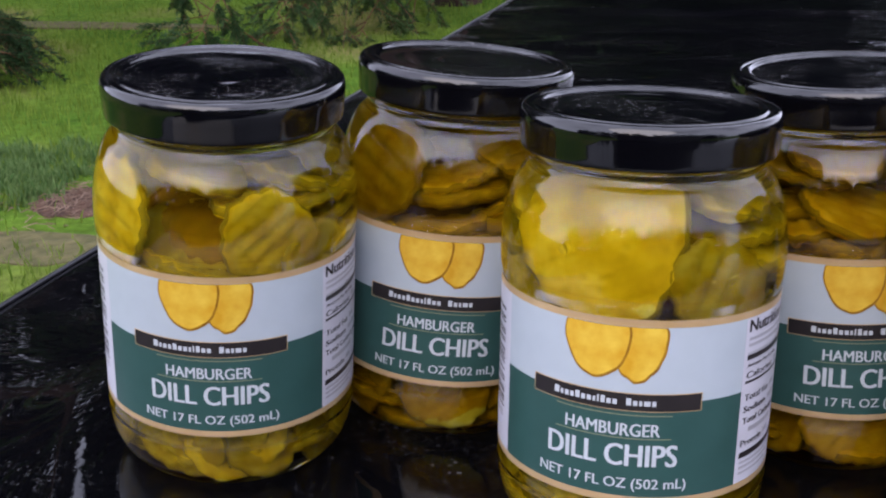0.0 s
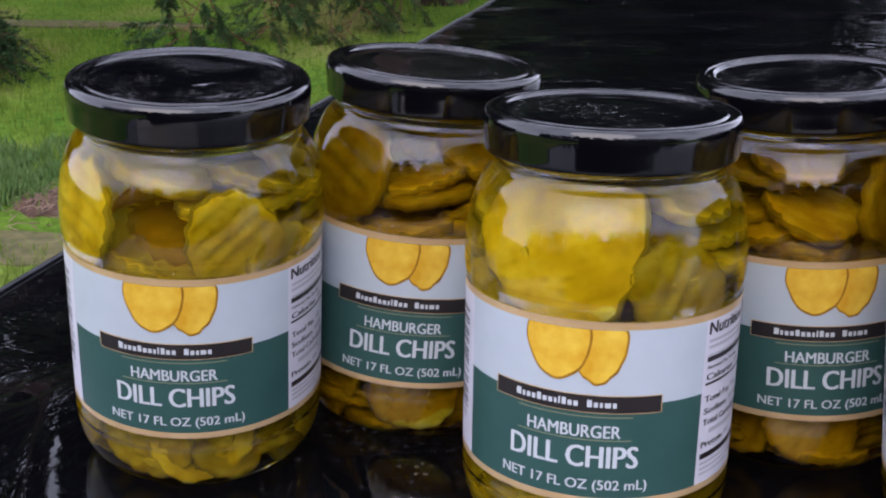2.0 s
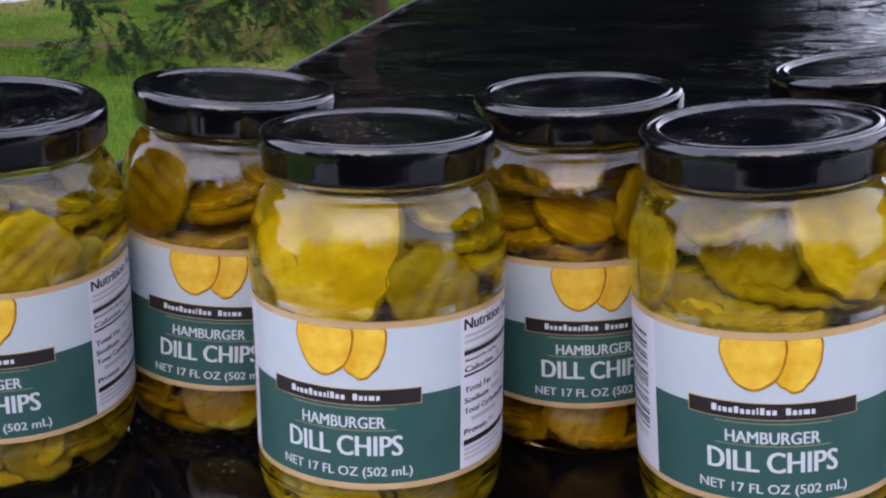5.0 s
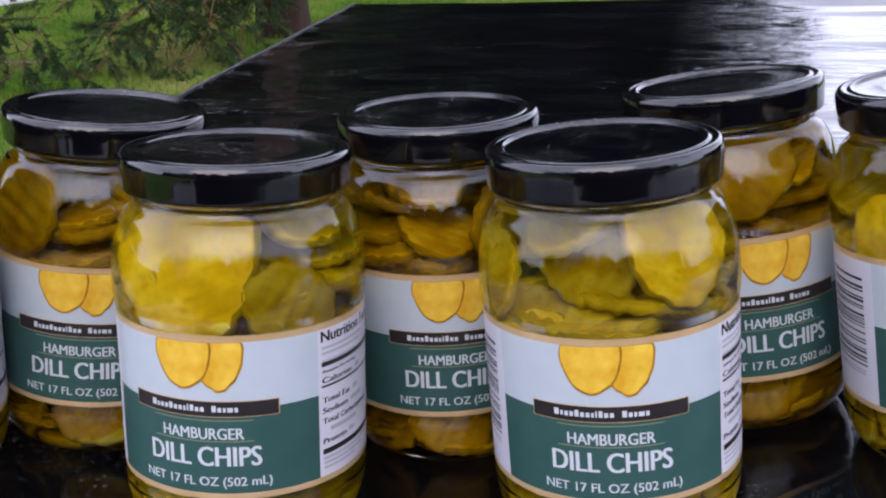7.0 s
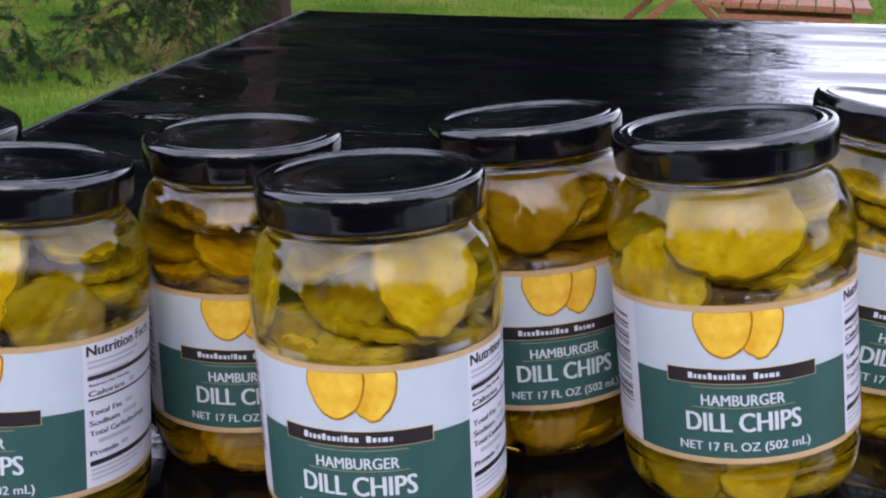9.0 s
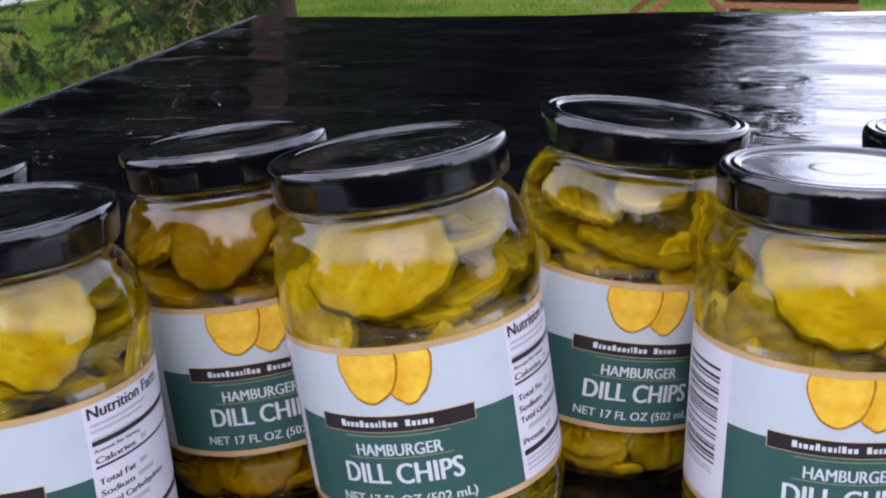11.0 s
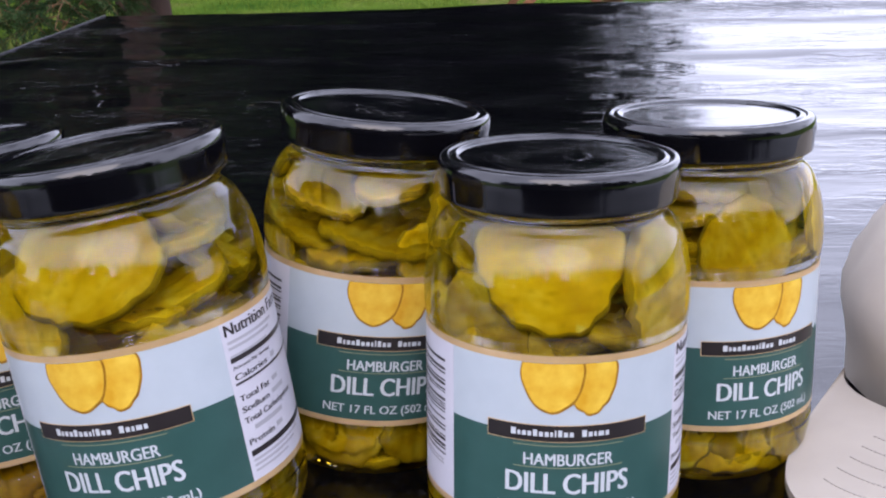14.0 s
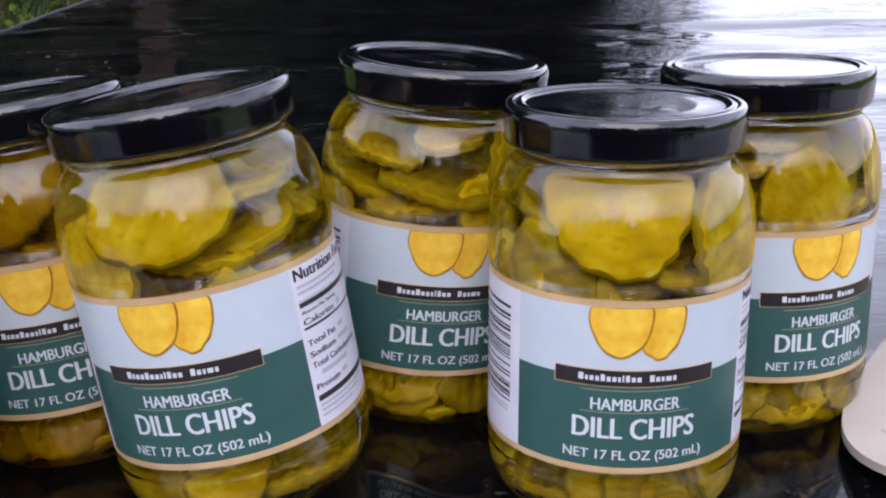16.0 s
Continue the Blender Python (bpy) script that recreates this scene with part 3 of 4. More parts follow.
for yy in (0.0, 1.4):
    part("leg", beam((-0.50, yy, 0.0), (0.30, yy, 0.735), 0.06, 0.045), M_WOOD, table, flat=True)
    part("leg", beam((0.50, yy + 0.05, 0.0), (-0.30, yy + 0.05, 0.735), 0.06, 0.045), M_WOOD, table, flat=True)
    part("top_bearer", beam((-0.42, yy - 0.05, 0.69), (0.42, yy - 0.05, 0.69), 0.045, 0.095), M_WOOD, table, flat=True)
part("brace", beam((0, 0.02, 0.42), (0, 0.6, 0.72), 0.07, 0.04), M_WOOD, table, flat=True)

bench = thing("garden_bench", pose(2.12, 6.06, GROUND, 0, 0, -17.6), "low red-brown wooden slatted bench on the lawn", "bench")
for k in range(9):
    part("seat_slat", beam((-0.40 + 0.10 * k, 0.0, 0.44), (-0.40 + 0.10 * k, 0.50, 0.44), 0.09, 0.035), M_WOOD, bench, flat=True)
for yy in (0.05, 0.45):
    part("apron", beam((-0.36, yy, 0.375), (0.36, yy, 0.375), 0.085, 0.035), M_WOOD, bench, flat=True)
    for xx in (-0.28, 0.28):
        part("leg", beam((xx, yy + (0.045 if yy < 0.2 else -0.045), 0.0), (xx, yy + (0.045 if yy < 0.2 else -0.045), 0.42), 0.09, 0.045), M_WOOD, bench, flat=True)


# ---- the covered truck bed ----
TURN = -8.2308
N0, N1, D0, D1 = -0.348, 1.16, -1.0, 1.749
BED = pose(0, 0, 0, 0, 0, TURN)
BED_BACK = BED.inverted()
JARS = [
    (-0.1495, 0.0269, 0.0033, 3.90, 4.22, 7.36),
    (-0.0756, 0.0760, -0.0028, -0.49, 5.76, 0.56),
    (0.0000, 0.0000, -0.0054, -2.88, 1.24, -10.20),
    (0.0800, 0.0662, -0.0060, -0.24, -1.33, 3.48),
    (0.1421, -0.0132, -0.0025, -0.93, -3.75, -9.33),
    (0.2101, 0.0699, 0.0022, -4.01, -5.89, 9.41),
    (0.2821, 0.0064, 0.0134, -1.35, -8.24, -10.73),
    (0.3469, 0.0755, 0.0095, -0.81, 5.73, 4.25),
    (0.4129, 0.0000, 0.0046, -2.75, 1.04, -4.06),
    (0.4870, 0.0621, 0.0028, -2.89, 0.99, 16.87),
]
FEET = []
for x, y, z, rx, ry, rz in JARS:
    n = pose(0, 0, 0, rx, ry, rz).to_3x3() @ Vector((0, 0, 1))
    FEET.append((x, y, z, -n.x / n.z, -n.y / n.z))


def smoothstep(a, b, t):
    t = max(0.0, min(1.0, (t - a) / (b - a)))
    return t * t * (3 - 2 * t)


def sheet_height(u, w):
    """The vinyl's height: bows, a lip at the far end, slack folds, and hollows under the jars."""
    p = BED @ Vector((u, w, 0))
    top = wsum = 0.0
    for x, y, z, gx, gy in FEET:
        d2 = (p.x - x) ** 2 + (p.y - y) ** 2
        if d2 > 0.05:
            continue
        k = math.exp(-d2 / (2 * 0.030 ** 2))
        top += k * (z - 0.0006 + gx * (p.x - x) + gy * (p.y - y))
        wsum += k
    near = top / (wsum + 0.03) if wsum > 0 else 0.0
    z = near
    far = smoothstep(0.25, 0.6, w)
    z += far * 0.0022 * noise.noise((u * 2.2, w * 7.0, 0.4))
    z += 0.0012 * noise.noise((u * 9.0, w * 16.0, 3.0)) * (0.35 + 0.65 * far)
    for mid, half, rise in ((1.19, 0.06, 0.006), (1.53, 0.05, 0.005), (0.74, 0.05, 0.002)):
        t = abs(w - mid) / half
        if t < 1:
            z += rise * 0.5 * (1 + math.cos(math.pi * t)) * smoothstep(0.02, 0.14, u - N0)
    z += 0.013 * smoothstep(1.62, 1.70, w) * smoothstep(0.05, 0.5, u) * (0.8 + 0.35 * noise.noise((u * 3.0, 0.0, 7.0)))
    edge = min(u - N0, N1 - u, w - D0, D1 - w)
    if edge < 0.02:
        z -= 0.03 * (1 - max(0.0, edge) / 0.02) ** 2.2
    return z


def stations(a, b, near_a, near_b, fine, coarse):
    out, t = [], a
    while t < b - 1e-6:
        out.append(t)
        t += fine if near_a <= t <= near_b or t - a < 0.024 or b - t < 0.05 else coarse
    out.append(b)
    return out


us, ws = stations(N0, N1, -0.35, 0.62, 0.007, 0.014), stations(D0, D1, -0.15, 0.25, 0.007, 0.010)
bm = bmesh.new()
grid = [[bm.verts.new((u, w, sheet_height(u, w))) for w in ws] for u in us]
for a, b in zip(grid, grid[1:]):
    for k in range(len(ws) - 1):
        bm.faces.new((a[k], b[k], b[k + 1], a[k + 1]))
for side in (grid[0][::-1], grid[-1], [g[0] for g in grid], [g[-1] for g in grid][::-1]):
    low = [bm.verts.new(v.co - Vector((0, 0, 0.05))) for v in side]
    for k in range(len(side) - 1):
        bm.faces.new((side[k], low[k], low[k + 1], side[k + 1]))
bed = thing("truck_bed", BED, "truck bed under a wet black vinyl cover", "truck bed")
sheet = part("cover", bm, M_VINYL, bed, "wet black vinyl cover with puddles and slack folds")
bm = bmesh.new()
box(bm, N0 - 0.004, N0 + 0.05, D0, D1, GROUND, -0.032)
part("side_wall", bm, M_PAINT, bed, flat=True)
bm = bmesh.new()
box(bm, N1 - 0.05, N1 + 0.004, D0, D1, GROUND, -0.032)
part("side_wall", bm, M_PAINT, bed, flat=True)
bm = bmesh.new()
box(bm, N0 + 0.052, N1 - 0.052, D1 - 0.05, D1 + 0.004, GROUND, -0.032)
part("end_wall", bm, M_PAINT, bed, flat=True)
bm = bmesh.new()
box(bm, N0 + 0.052, N1 - 0.052, D0 - 0.004, D0 + 0.05, GROUND, -0.032)
part("end_wall", bm, M_PAINT, bed, flat=True)
# Unseen wall behind the camera, added to keep low sky off the lids.
bm = bmesh.new()
box(bm, N0 - 0.02, N1 + 0.02, D0 - 0.12, D0 - 0.008, GROUND, 0.34)
bmesh.ops.bevel(bm, geom=list(bm.edges), offset=0.02, segments=3, affect="EDGES")
part("cab_rear_wall", bm, M_PAINT, bed, "plain black wall added behind the camera to block low sky")
# Pale outer bead stands in for the lit rim; inner one is the seam.
for off, r in ((0.0015, 0.0022), (0.021, 0.0013)):
    pts = [(N0 + off, D0 + (D1 - D0 - 0.02) * k / 60, 0) for k in range(61)]
    pts = [(x, y, sheet_height(x, y) + 0.001) for x, y, _ in pts]
    part("edge_seam" if off > 0.01 else "edge_bead", tube(pts, [r] * len(pts), 8), M_SEAM if off > 0.01 else M_RAIL, sheet, "" if off > 0.01 else "pale bead standing in for the cover's lit edge")


# ---- jars of pickle chips ----
BODY = rounded([(0.0368, 0.1380), (0.0364, 0.1285), (0.0374, 0.1270), (0.0376, 0.1258), (0.0366, 0.1245), (0.0378, 0.1224), (0.0405, 0.1195), (0.0430, 0.1145), (0.0448, 0.1080), (0.0458, 0.1010),
                (0.0461, 0.0945), (0.0459, 0.0890), (0.0452, 0.0855), (0.0450, 0.0840), (0.0450, 0.0240), (0.0455, 0.0205), (0.0452, 0.0160), (0.0438, 0.0090), (0.0408, 0.0034), (0.0365, 0.0004), (0.0335, 0.0000), (0.0308, 0.0012), (0.0200, 0.0030), (0.0, 0.0034)], 4)
LIQUID = rounded([(0.0, 0.1200), (0.0335, 0.1200), (0.0350, 0.1194), (0.0398, 0.1140), (0.0422, 0.1070), (0.0432, 0.0990), (0.0432, 0.0900), (0.0425, 0.0840), (0.0425, 0.0240), (0.0418, 0.0150), (0.0400, 0.0078), (0.0350, 0.0046), (0.0, 0.0048)], 3)
DEPTH = rounded([(0.0, 0.0980), (0.0150, 0.0970), (0.0200, 0.0910), (0.0215, 0.0820), (0.0215, 0.0240), (0.0185, 0.0135), (0.0, 0.0115)], 3)
LID = [(0.0, 0.1403), (0.0090, 0.1403), (0.0100, 0.1403), (0.0108, 0.1402), (0.0118, 0.1402), (0.0228, 0.1402), (0.0236, 0.14025), (0.0246, 0.14025), (0.0254, 0.1402), (0.0330, 0.1402),
       (0.0337, 0.1403), (0.0343, 0.1408), (0.0348, 0.1412), (0.0354, 0.1414), (0.0360, 0.1413), (0.0364, 0.1410), (0.0367, 0.1408), (0.0371, 0.1408), (0.0375, 0.1411), (0.0380, 0.1413), (0.0388, 0.14135), (0.0395, 0.1413),
       (0.0401, 0.1410), (0.0406, 0.1404), (0.0409, 0.1397), (0.0411, 0.1387), (0.0412, 0.1377), (0.0412, 0.1367), (0.0410, 0.1345), (0.0407, 0.1305), (0.0406, 0.1290), (0.0405, 0.1283), (0.0402, 0.1279), (0.0398, 0.1279), (0.0395, 0.1284), (0.0394, 0.1300),
       (0.0398, 0.1365), (0.0395, 0.1370), (0.0, 0.1372)]


def chip_mesh(seed, flesh):
    """A crinkle-cut pickle slice: waved faces and a rounded rind."""
    rnd = random.Random(seed)
    bm = bmesh.new()
    segs, rings, thick = 44, 9, 0.0048
    squash, ph, lam = rnd.uniform(0.82, 1.0), rnd.uniform(0, 6), rnd.uniform(0.0050, 0.0064)

    def wave(x, y):
        return 0.0007 * math.sin(x * math.tau / lam + ph) + 0.0013 * math.sin(y * 110 + ph) * math.sin(x * 60 + 1)

    layers = []
    for s in (1, -1):
        ring_list = [[bm.verts.new((0, 0, s * thick / 2 + wave(0, 0)))]]
        for i in range(1, rings + 1):
            ring = []
            for k in range(segs):
                a = math.tau * k / segs
                r = 0.0175 * i / rings * (1 + 0.05 * math.sin(3 * a + ph) + 0.03 * math.sin(5 * a + 2 * ph) + 0.03 * math.sin(13 * a) * i / rings)
                x, y = r * math.cos(a), r * squash * math.sin(a)
                z = s * thick / 2 * (1 if i < rings else 0.62) + wave(x, y)
                ring.append(bm.verts.new((x, y, z)))
            ring_list.append(ring)
        layers.append(ring_list)
        for a, b in zip(ring_list, ring_list[1:]):
            for k in range(segs):
                q = [a[k % len(a)], b[k], b[(k + 1) % segs], a[(k + 1) % len(a)]]
                q = [v for i, v in enumerate(q) if v not in q[:i]]
                bm.faces.new(q if s > 0 else q[::-1])
    for k in range(segs):
        f = bm.faces.new((layers[0][-1][(k + 1) % segs], layers[0][-1][k], layers[1][-1][k], layers[1][-1][(k + 1) % segs]))
        f.material_index = 1
    me = bpy.data.meshes.new("pickle_chip")
    bm.to_mesh(me)
    bm.free()
    me.materials.append(flesh)
    me.materials.append(M_SKIN)
    smooth(me)
    return me


CHIPS = [chip_mesh(s, M_CHIP) for s in range(5)]
PALE_CHIPS = [chip_mesh(s, M_PALE) for s in (5, 6)]


def build_jar():
    jar = thing("pickle_jar", Matrix.Identity(4), "glass jar of dill pickle chips with a black lid", "jar", "jars of pickle chips")
    part("glass", lathe(BODY, 72), M_GLASS, jar, "clear glass body with rounded shoulders")
    brine = part("brine", lathe(LIQUID, 48), M_BRINE, jar, "yellow-green pickle brine")
    # Inner shell whose amber colour imitates light bleeding between the chips.
    part("brine_core", lathe(DEPTH, 40), M_DEEP, brine, "deeper amber brine shell with scattered light in its colour")
    lid = part("lid", lathe(LID, 80), M_LID, jar, "dusty glossy black metal twist lid")
    wrap = part("label", panel(-152, 152, 0.0240, 0.0840, 0.0), M_PAPER, jar, "pale blue and green printed paper label")
    part("gold_band", panel(-152, 152, 0.0240, 0.0262, 0.06), M_GOLD, wrap)
    part("gold_band", panel(-152, 152, 0.0818, 0.0841, 0.06), M_GOLD, wrap)
    part("green_panel", panel(-56, 56, 0.02625, 0.0578, 0.06), M_GREEN, wrap)
    part("nutrition_panel", panel(56, 150, 0.02625, 0.08175, 0.06), M_WHITE, wrap)
    part("barcode_panel", panel(-150, -56, 0.02625, 0.08175, 0.06), M_WHITE, wrap)

    def slice_print(ca, ch, ra, rh, grow, wob, rough, cut=0.0817):
        """A printed slice, narrower towards its foot, cut off by the gold band."""
        pts = []
        for k in range(64):
            t = math.tau * k / 64
            low = max(0.0, -math.sin(t))
            w = 1 + wob * (0.5 * math.sin(5 * t + ca) + 0.5 * math.sin(8 * t + 1)) + rough * math.sin(23 * t) * math.cos(9 * t)
            pts.append((ca + (ra * w + grow) * math.cos(t) * (1 - 0.12 * low ** 2), min(cut, ch + (rh * w + grow * 0.00075) * math.sin(t))))
        return pts

    for ca, ra, rh, rough, lift in ((8.9, 11.7, 0.0143, 0.026, 0.12), (-7.4, 13.7, 0.0137, 0.004, 0.20)):
        part("printed_rind", outline_panel(slice_print(ca, 0.0782, ra, rh, 0.0, 0.02, rough), lift), M_RIND, wrap)
        part("printed_pickle", outline_panel(slice_print(ca - 0.2, 0.0784, ra, rh, -0.8, 0.02, rough * 0.7, 0.0816), lift + 0.04), M_PICKLE, wrap)
    part("banner_border", panel(-36.0, 36.0, 0.05475, 0.06065, 0.14), M_GOLD, wrap)
    part("banner", panel(-35.6, 35.6, 0.0550, 0.0604, 0.20), M_BLACK, wrap)
    # the maker's mark as plain strokes
    a = -25.0
    for width, tall in ((2.2, 1), (1.2, 0), (1.7, 0), (1.6, 0), (1.8, 1), (1.7, 0), (1.7, 0), (1.1, 0), (0.7, 1), (1.7, 1), (1.7, 0), (1.7, 0), (-2.2, 0), (2.0, 1), (1.7, 0), (1.2, 0), (2.5, 0), (1.5, 0)):
        if width > 0:
            part("mark_stroke", panel(a, a + width, 0.0567, 0.0583 + 0.0007 * tall, 0.26), M_LETTER, wrap)
        a += abs(width) + 0.72
    for h, r in ((0.0533, 24), (0.0456, 24)):
        part("gold_rule", panel(-r, r, h, h + 0.00028, 0.12), M_THIN, wrap)
    part("lettering", lettering("HAMBURGER", -19.3, 19.4, 0.0466, 0.0041, 0.16, 0.022), M_LETTER, wrap, flat=True)
    part("lettering", lettering("DILL CHIPS", -27.0, 26.9, 0.0366, 0.0072, 0.16, 0.030), M_LETTER, wrap, flat=True)
    part("lettering", lettering("NET 17 FL OZ (502 mL)", -31.0, 31.5, 0.0291, 0.0033, 0.16, 0.016), M_LETTER, wrap, flat=True)
    # nutrition panel
    part("lettering", lettering("Nutrition Facts", 58.0, 106.0, 0.0770, 0.0040, 0.14, 0.035), M_BLACK, wrap, flat=True)
    for h, th in ((0.0678, 0.0017), (0.0600, 0.0008), (0.0346, 0.0020)):
        part("rule", panel(58, 118, h, h + th, 0.14), M_BLACK, wrap)
    for text, a1, base, cap in (("Amount Per Serving", 84, 0.0654, 0.0012), ("Calories", 80, 0.0617, 0.0021), ("Total Fat", 78, 0.0542, 0.0021), ("Sodium", 76, 0.0502, 0.0021), ("Total Carbohydrate", 97, 0.0463, 0.0021), ("Protein", 74.5, 0.0386, 0.0021)):
        part("lettering", lettering(text, 58.3, a1, base, cap, 0.14, 0.030), M_BLACK, wrap, flat=True)
    for h, a0, a1, th in ((0.0742, 58.3, 92, 0.0010), (0.0722, 58.3, 88, 0.0010), (0.0697, 58.3, 84, 0.0006), (0.0620, 84, 88, 0.0018), (0.0545, 81, 86, 0.0016), (0.0505, 79, 90, 0.0016), (0.0430, 63, 84, 0.0016), (0.0390, 77, 82, 0.0016),
                          (0.0326, 58.5, 96, 0.0009), (0.0308, 58.5, 90, 0.0009), (0.0290, 58.5, 82, 0.0008)):
        part("small_print", panel(a0, a1, h, h + th, 0.14), M_GREY, wrap)
    # barcode of plain bars
    rnd = random.Random(11)
    h = 0.0750
    while h > 0.0400:
        th = rnd.choice((0.0004, 0.0006, 0.0006, 0.0010))
        part("barcode_bar", panel(-93, -62.5, h - th, h, 0.14), M_BLACK, wrap)
        h -= th + rnd.choice((0.0005, 0.0007, 0.0012, 0.0020))
    for h in (0.0385, 0.0372):
        part("small_print", panel(-90, -64, h - 0.0008, h, 0.14), M_GREY, wrap)
    return jar


# slices pressed flat against the glass: degrees round the jar, height, tilt, size
FACING = {
    0: [(-62, 0.094, 82, 1.0)],
    1: [(-48, 0.100, 78, 1.1)],
    2: [(-14, 0.102, 58, 1.45), (-50, 0.089, 80, 0.9)],
    3: [(48, 0.099, 80, 1.1)],
    4: [(44, 0.107, 60, 1.05)],
    5: [(-10, 0.106, 52, 1.1)],
    6: [(0, 0.108, 46, 1.25), (-44, 0.091, 82, 1.0)],
    7: [(54, 0.103, 84, 1.15), (28, 0.089, 80, 0.8)],
    8: [(-10, 0.108, 46, 1.3), (62, 0.098, 84, 1.2)],
    9: [(66, 0.100, 84, 1.0)],
}


def fill(jar, seed, facing):
    """Chips packed in the jar: lying in uneven stacks, leaning, some flat against the wall."""
    rnd = random.Random(seed)

    def slip(m, size, kinds=CHIPS):
        ob = new("pickle_chip", kinds[rnd.randrange(len(kinds))])
        ob.parent, ob.matrix_local = jar, m @ Matrix.Scale(size, 4)

    for a, h, tilt, size in facing:
        slip(pose(0, 0, h, 0, 0, a) @ pose(0, -0.0315 + 0.0175 * size * math.cos(radians(tilt)) * 0.35, 0, tilt, 0, 0) @ pose(0, 0, 0, 0, 0, rnd.uniform(0, 180)), size, CHIPS if seed in (41, 43, 45) else PALE_CHIPS)
    for k in range(7):
        slip(pose(0, 0, 0.0185, 0, 0, 51 * k + rnd.uniform(-12, 12)) @ pose(0, -0.0265, 0, rnd.uniform(-66, -48), rnd.uniform(-15, 15), 0), rnd.uniform(0.88, 1.0))
    for k in range(6):
        slip(pose(0, 0, 0.0092, 0, 0, 60 * k + rnd.uniform(-15, 15)) @ pose(0, -0.0215, 0.0012 * (k % 2), rnd.uniform(-14, -4), rnd.uniform(-8, 8), rnd.uniform(0, 180)), rnd.uniform(0.92, 1.0))
    for layer in range(21):
        h = 0.0105 + layer * 0.0050
        top, hidden = h > 0.098, 0.036 < h < 0.070
        for k in range(2 if hidden else 3 if top else 5):
            a = (180 if hidden else 120 if top else 72) * k + rnd.uniform(-30, 30) + layer * 47
            kind = rnd.random()
            size = rnd.uniform(0.92, 1.12)
            if kind < (0.5 if h < 0.03 else 0.16) and not hidden and not top:
                r = rnd.uniform(0.031, 0.0355)
                m = pose(0, 0, max(h, 0.021), 0, 0, a) @ pose(0, -r, 0, 90 + rnd.uniform(-25, 12), rnd.uniform(-18, 18), 0) @ pose(0, 0, 0, 0, 0, rnd.uniform(0, 180))
                size = min(size, 1.0)
            elif kind < 0.85 or hidden or h < 0.02:
                r = rnd.uniform(0.015, 0.0215)
                m = pose(0, 0, h, 0, 0, a) @ pose(0, -r, 0, rnd.uniform(-14, 24), rnd.uniform(-16, 16), rnd.uniform(0, 180))
            else:
                r = rnd.uniform(0.017, 0.022)
                m = pose(0, 0, max(h, 0.02), 0, 0, a) @ pose(0, -r, 0, rnd.uniform(30, 62), rnd.uniform(-20, 20), 0)
            if top:
                size *= 0.80
            if any(abs(h - b[1]) < 0.016 and abs((a - b[0] + 180) % 360 - 180) < 12 + 22 * b[3] for b in facing):
                continue
            slip(m, size)


first = build_jar()
shelf = [first] + [copy_thing(first, pose(*j)) for j in JARS[1:]]
first.matrix_world = pose(*JARS[0])
for i, jar in enumerate(shelf):
    for child in jar.children:
        if child.name.startswith("glass"):
            child.visible_shadow = False
        # Jar 1's brine is browner; jars 3 and 5 get back-row shade in colour.
        if child.name.startswith("brine") and i in (1, 3, 5):
            child.material_slots[0].link = "OBJECT"
            child.material_slots[0].material = M_AMBER
    fill(jar, 40 + i, FACING[i])


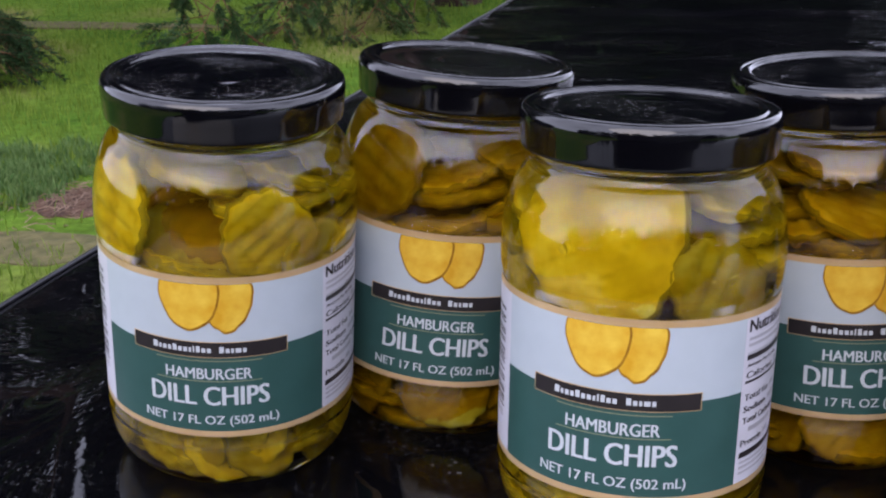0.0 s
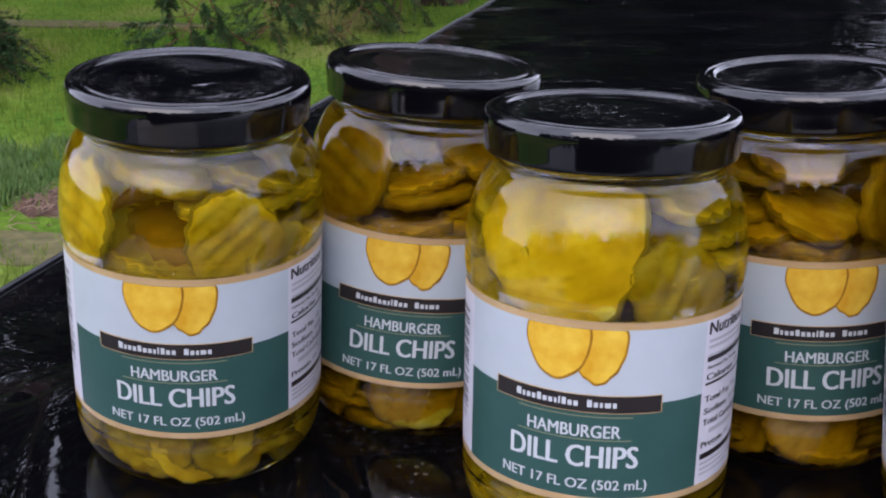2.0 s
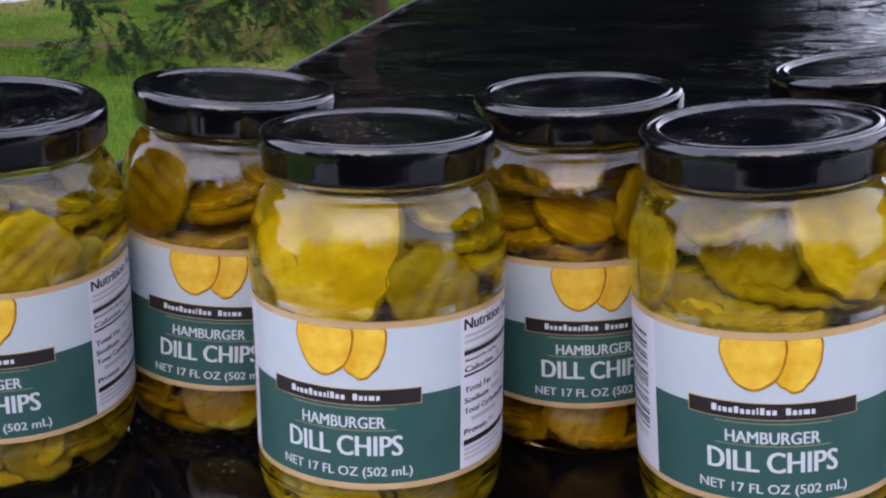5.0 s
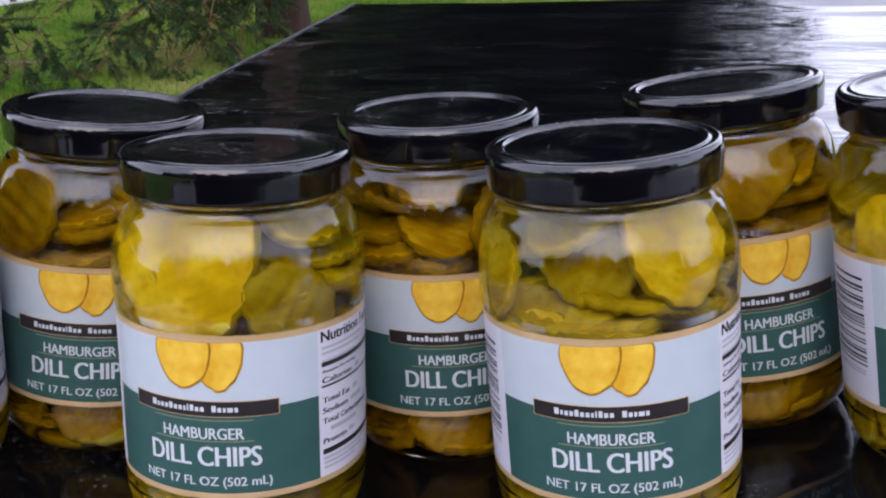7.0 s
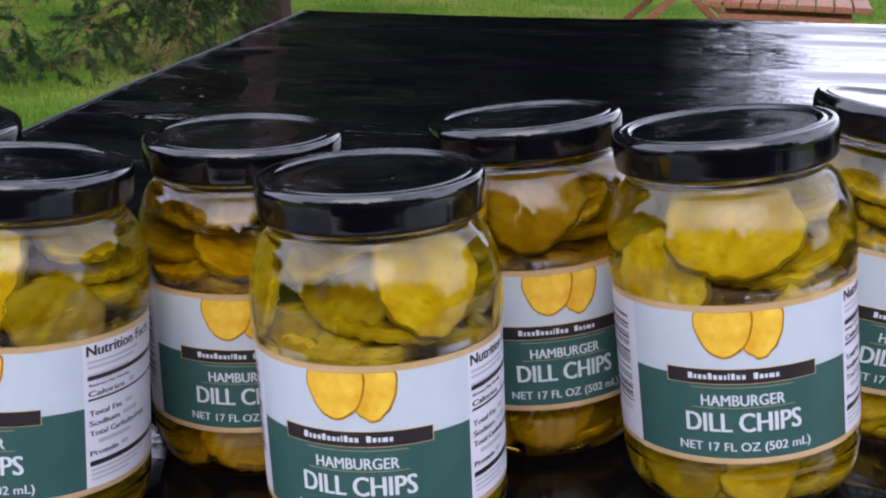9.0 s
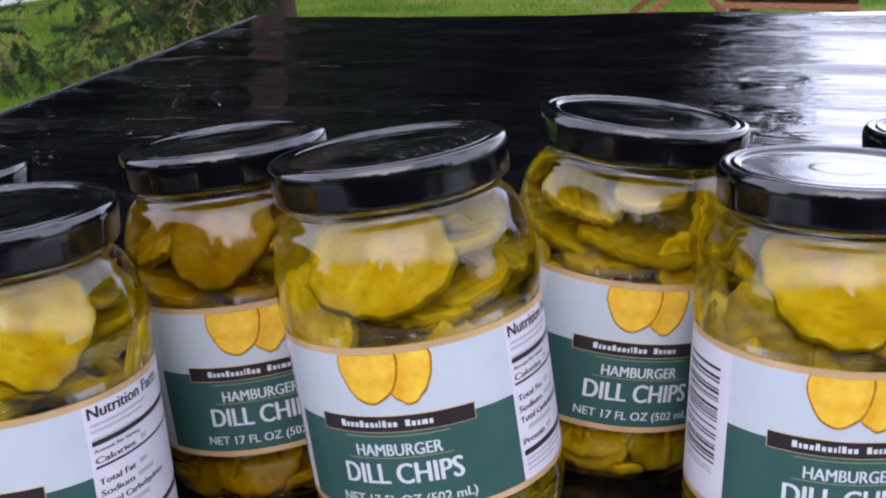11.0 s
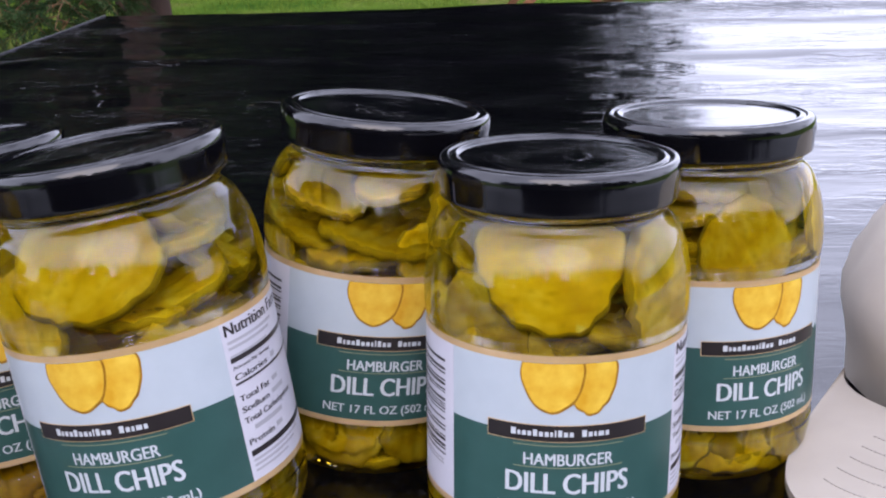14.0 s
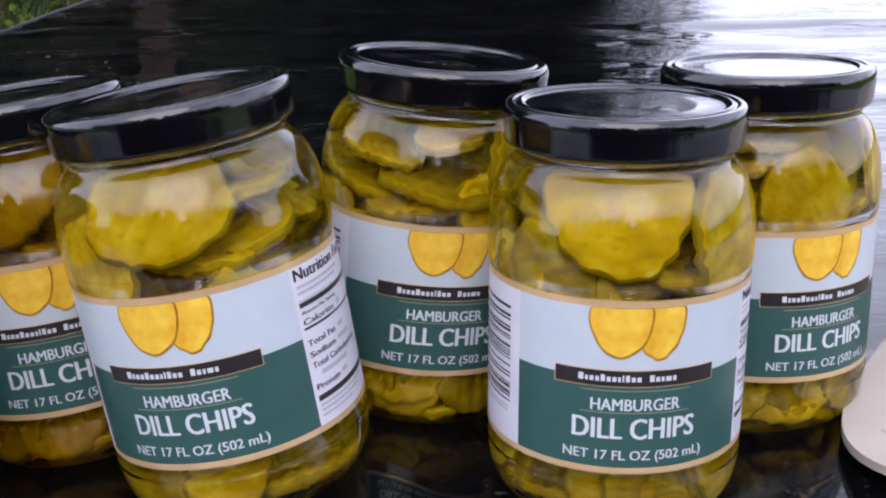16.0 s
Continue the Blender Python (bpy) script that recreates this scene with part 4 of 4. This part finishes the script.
# ---- cotton cap ----
def build_cap():
    cap = thing("baseball_cap", pose(0.652, 0.088, 0.002, 0, 0, -33), "beige cotton baseball cap lying on the black vinyl cover", "cap")
    # crown: a soft dome, dented, opening downwards
    bm = bmesh.new()
    segs, rows = 48, 14
    outer, inner = [], []
    for s, store in ((1.0, outer), (0.972, inner)):
        for i in range(rows + 1):
            t = i / rows * math.pi / 2
            ring = []
            for k in range(segs):
                a = math.tau * k / segs
                rx, ry = 0.087 * s, 0.097 * s
                full = 0.97 + 0.13 * smoothstep(0.0, 0.4, t)
                slack = 1 + 0.05 * noise.noise((math.cos(a) * 2.2, math.sin(a) * 2.2, t * 2.4)) + 0.022 * noise.noise((math.cos(a) * 6, math.sin(a) * 6, t * 5))
                seam = 1 - 0.010 * max(0.0, 1 - 9 * abs((a / (math.pi / 3)) % 1 - 0.5))
                out = math.cos(t) * full * slack * seam
                z = 0.112 * s * math.sin(t) ** 0.92 * (1 - 0.06 * max(0.0, -math.sin(a)))
                ring.append(bm.verts.new((rx * out * math.cos(a), ry * out * math.sin(a) + 0.016, z + 0.002)))
            store.append(ring)
    for store, flip in ((outer, False), (inner, True)):
        for a, b in zip(store, store[1:]):
            for k in range(segs):
                q = (a[k], a[(k + 1) % segs], b[(k + 1) % segs], b[k])
                bm.faces.new(q[::-1] if flip else q)
    for k in range(segs):
        bm.faces.new((outer[0][k], inner[0][k], inner[0][(k + 1) % segs], outer[0][(k + 1) % segs]))
    bmesh.ops.remove_doubles(bm, verts=bm.verts, dist=1e-5)
    part("crown", bm, M_CLOTH, cap, "soft beige six-panel crown")
    part("button", lathe([(0.0, 0.1175), (0.004, 0.117), (0.0062, 0.1152), (0.0064, 0.112), (0.0, 0.1115)], 20), M_CLOTH, cap)

    def brim_at(a, s):
        """a: -1..1 across, s: 0 at the crown, 1 at the outer edge; the brim points along -y."""
        t = a * math.pi / 2
        inner_p = Vector((0.078 * math.sin(t), -0.030 - 0.055 * math.cos(t)))
        side = math.copysign(abs(math.sin(t)) ** 0.6, t)
        far = max(0.0, math.cos(t)) ** 0.62
        outer_p = Vector((side * (0.078 + 0.022 * max(0.0, math.cos(t)) ** 0.8), -0.030 - 0.154 * far))
        p = inner_p.lerp(outer_p, s)
        arch = 0.012 * (1 - (p.x / 0.094) ** 2) * (0.6 + 0.4 * s)
        return Vector((p.x, p.y, 0.006 + arch))

    bm = bmesh.new()
    na, ns = 40, 12
    top = [[bm.verts.new(brim_at(-1 + 2 * i / na, k / ns) + Vector((0, 0, 0.0018))) for k in range(ns + 1)] for i in range(na + 1)]
    low = [[bm.verts.new(brim_at(-1 + 2 * i / na, k / ns) - Vector((0, 0, 0.0018))) for k in range(ns + 1)] for i in range(na + 1)]
    for i in range(na):
        for k in range(ns):
            bm.faces.new((top[i][k], top[i][k + 1], top[i + 1][k + 1], top[i + 1][k]))
            bm.faces.new((low[i][k], low[i + 1][k], low[i + 1][k + 1], low[i][k + 1]))
        bm.faces.new((top[i][ns], low[i][ns], low[i + 1][ns], top[i + 1][ns]))
        bm.faces.new((top[i][0], top[i + 1][0], low[i + 1][0], low[i][0]))
    bmesh.ops.remove_doubles(bm, verts=bm.verts, dist=1e-5)
    bmesh.ops.recalc_face_normals(bm, faces=bm.faces)
    brim = part("brim", bm, M_CLOTH, cap, "stiff beige brim with rows of stitching")
    for row in range(5):
        s = 0.30 + row * 0.12
        bm = bmesh.new()
        n = 60
        for i in range(n):
            a0, a1 = -0.42 + 1.08 * i / n, -0.42 + 1.08 * (i + 0.62) / n
            p, q = brim_at(a0, s), brim_at(a1, s)
            d = (q - p).normalized()
            side = Vector((-d.y, d.x, 0)) * 0.00032
            up = Vector((0, 0, 0.0021))
            vs = [bm.verts.new(c + up) for c in (p - side, q - side, q + side, p + side)]
            ws_ = [bm.verts.new(v.co - Vector((0, 0, 0.0005))) for v in vs]
            bm.faces.new(vs)
            for j in range(4):
                bm.faces.new((vs[j], ws_[j], ws_[(j + 1) % 4], vs[(j + 1) % 4]))
        part("stitching", bm, M_STITCH, brim, flat=True)
    return cap


build_cap()
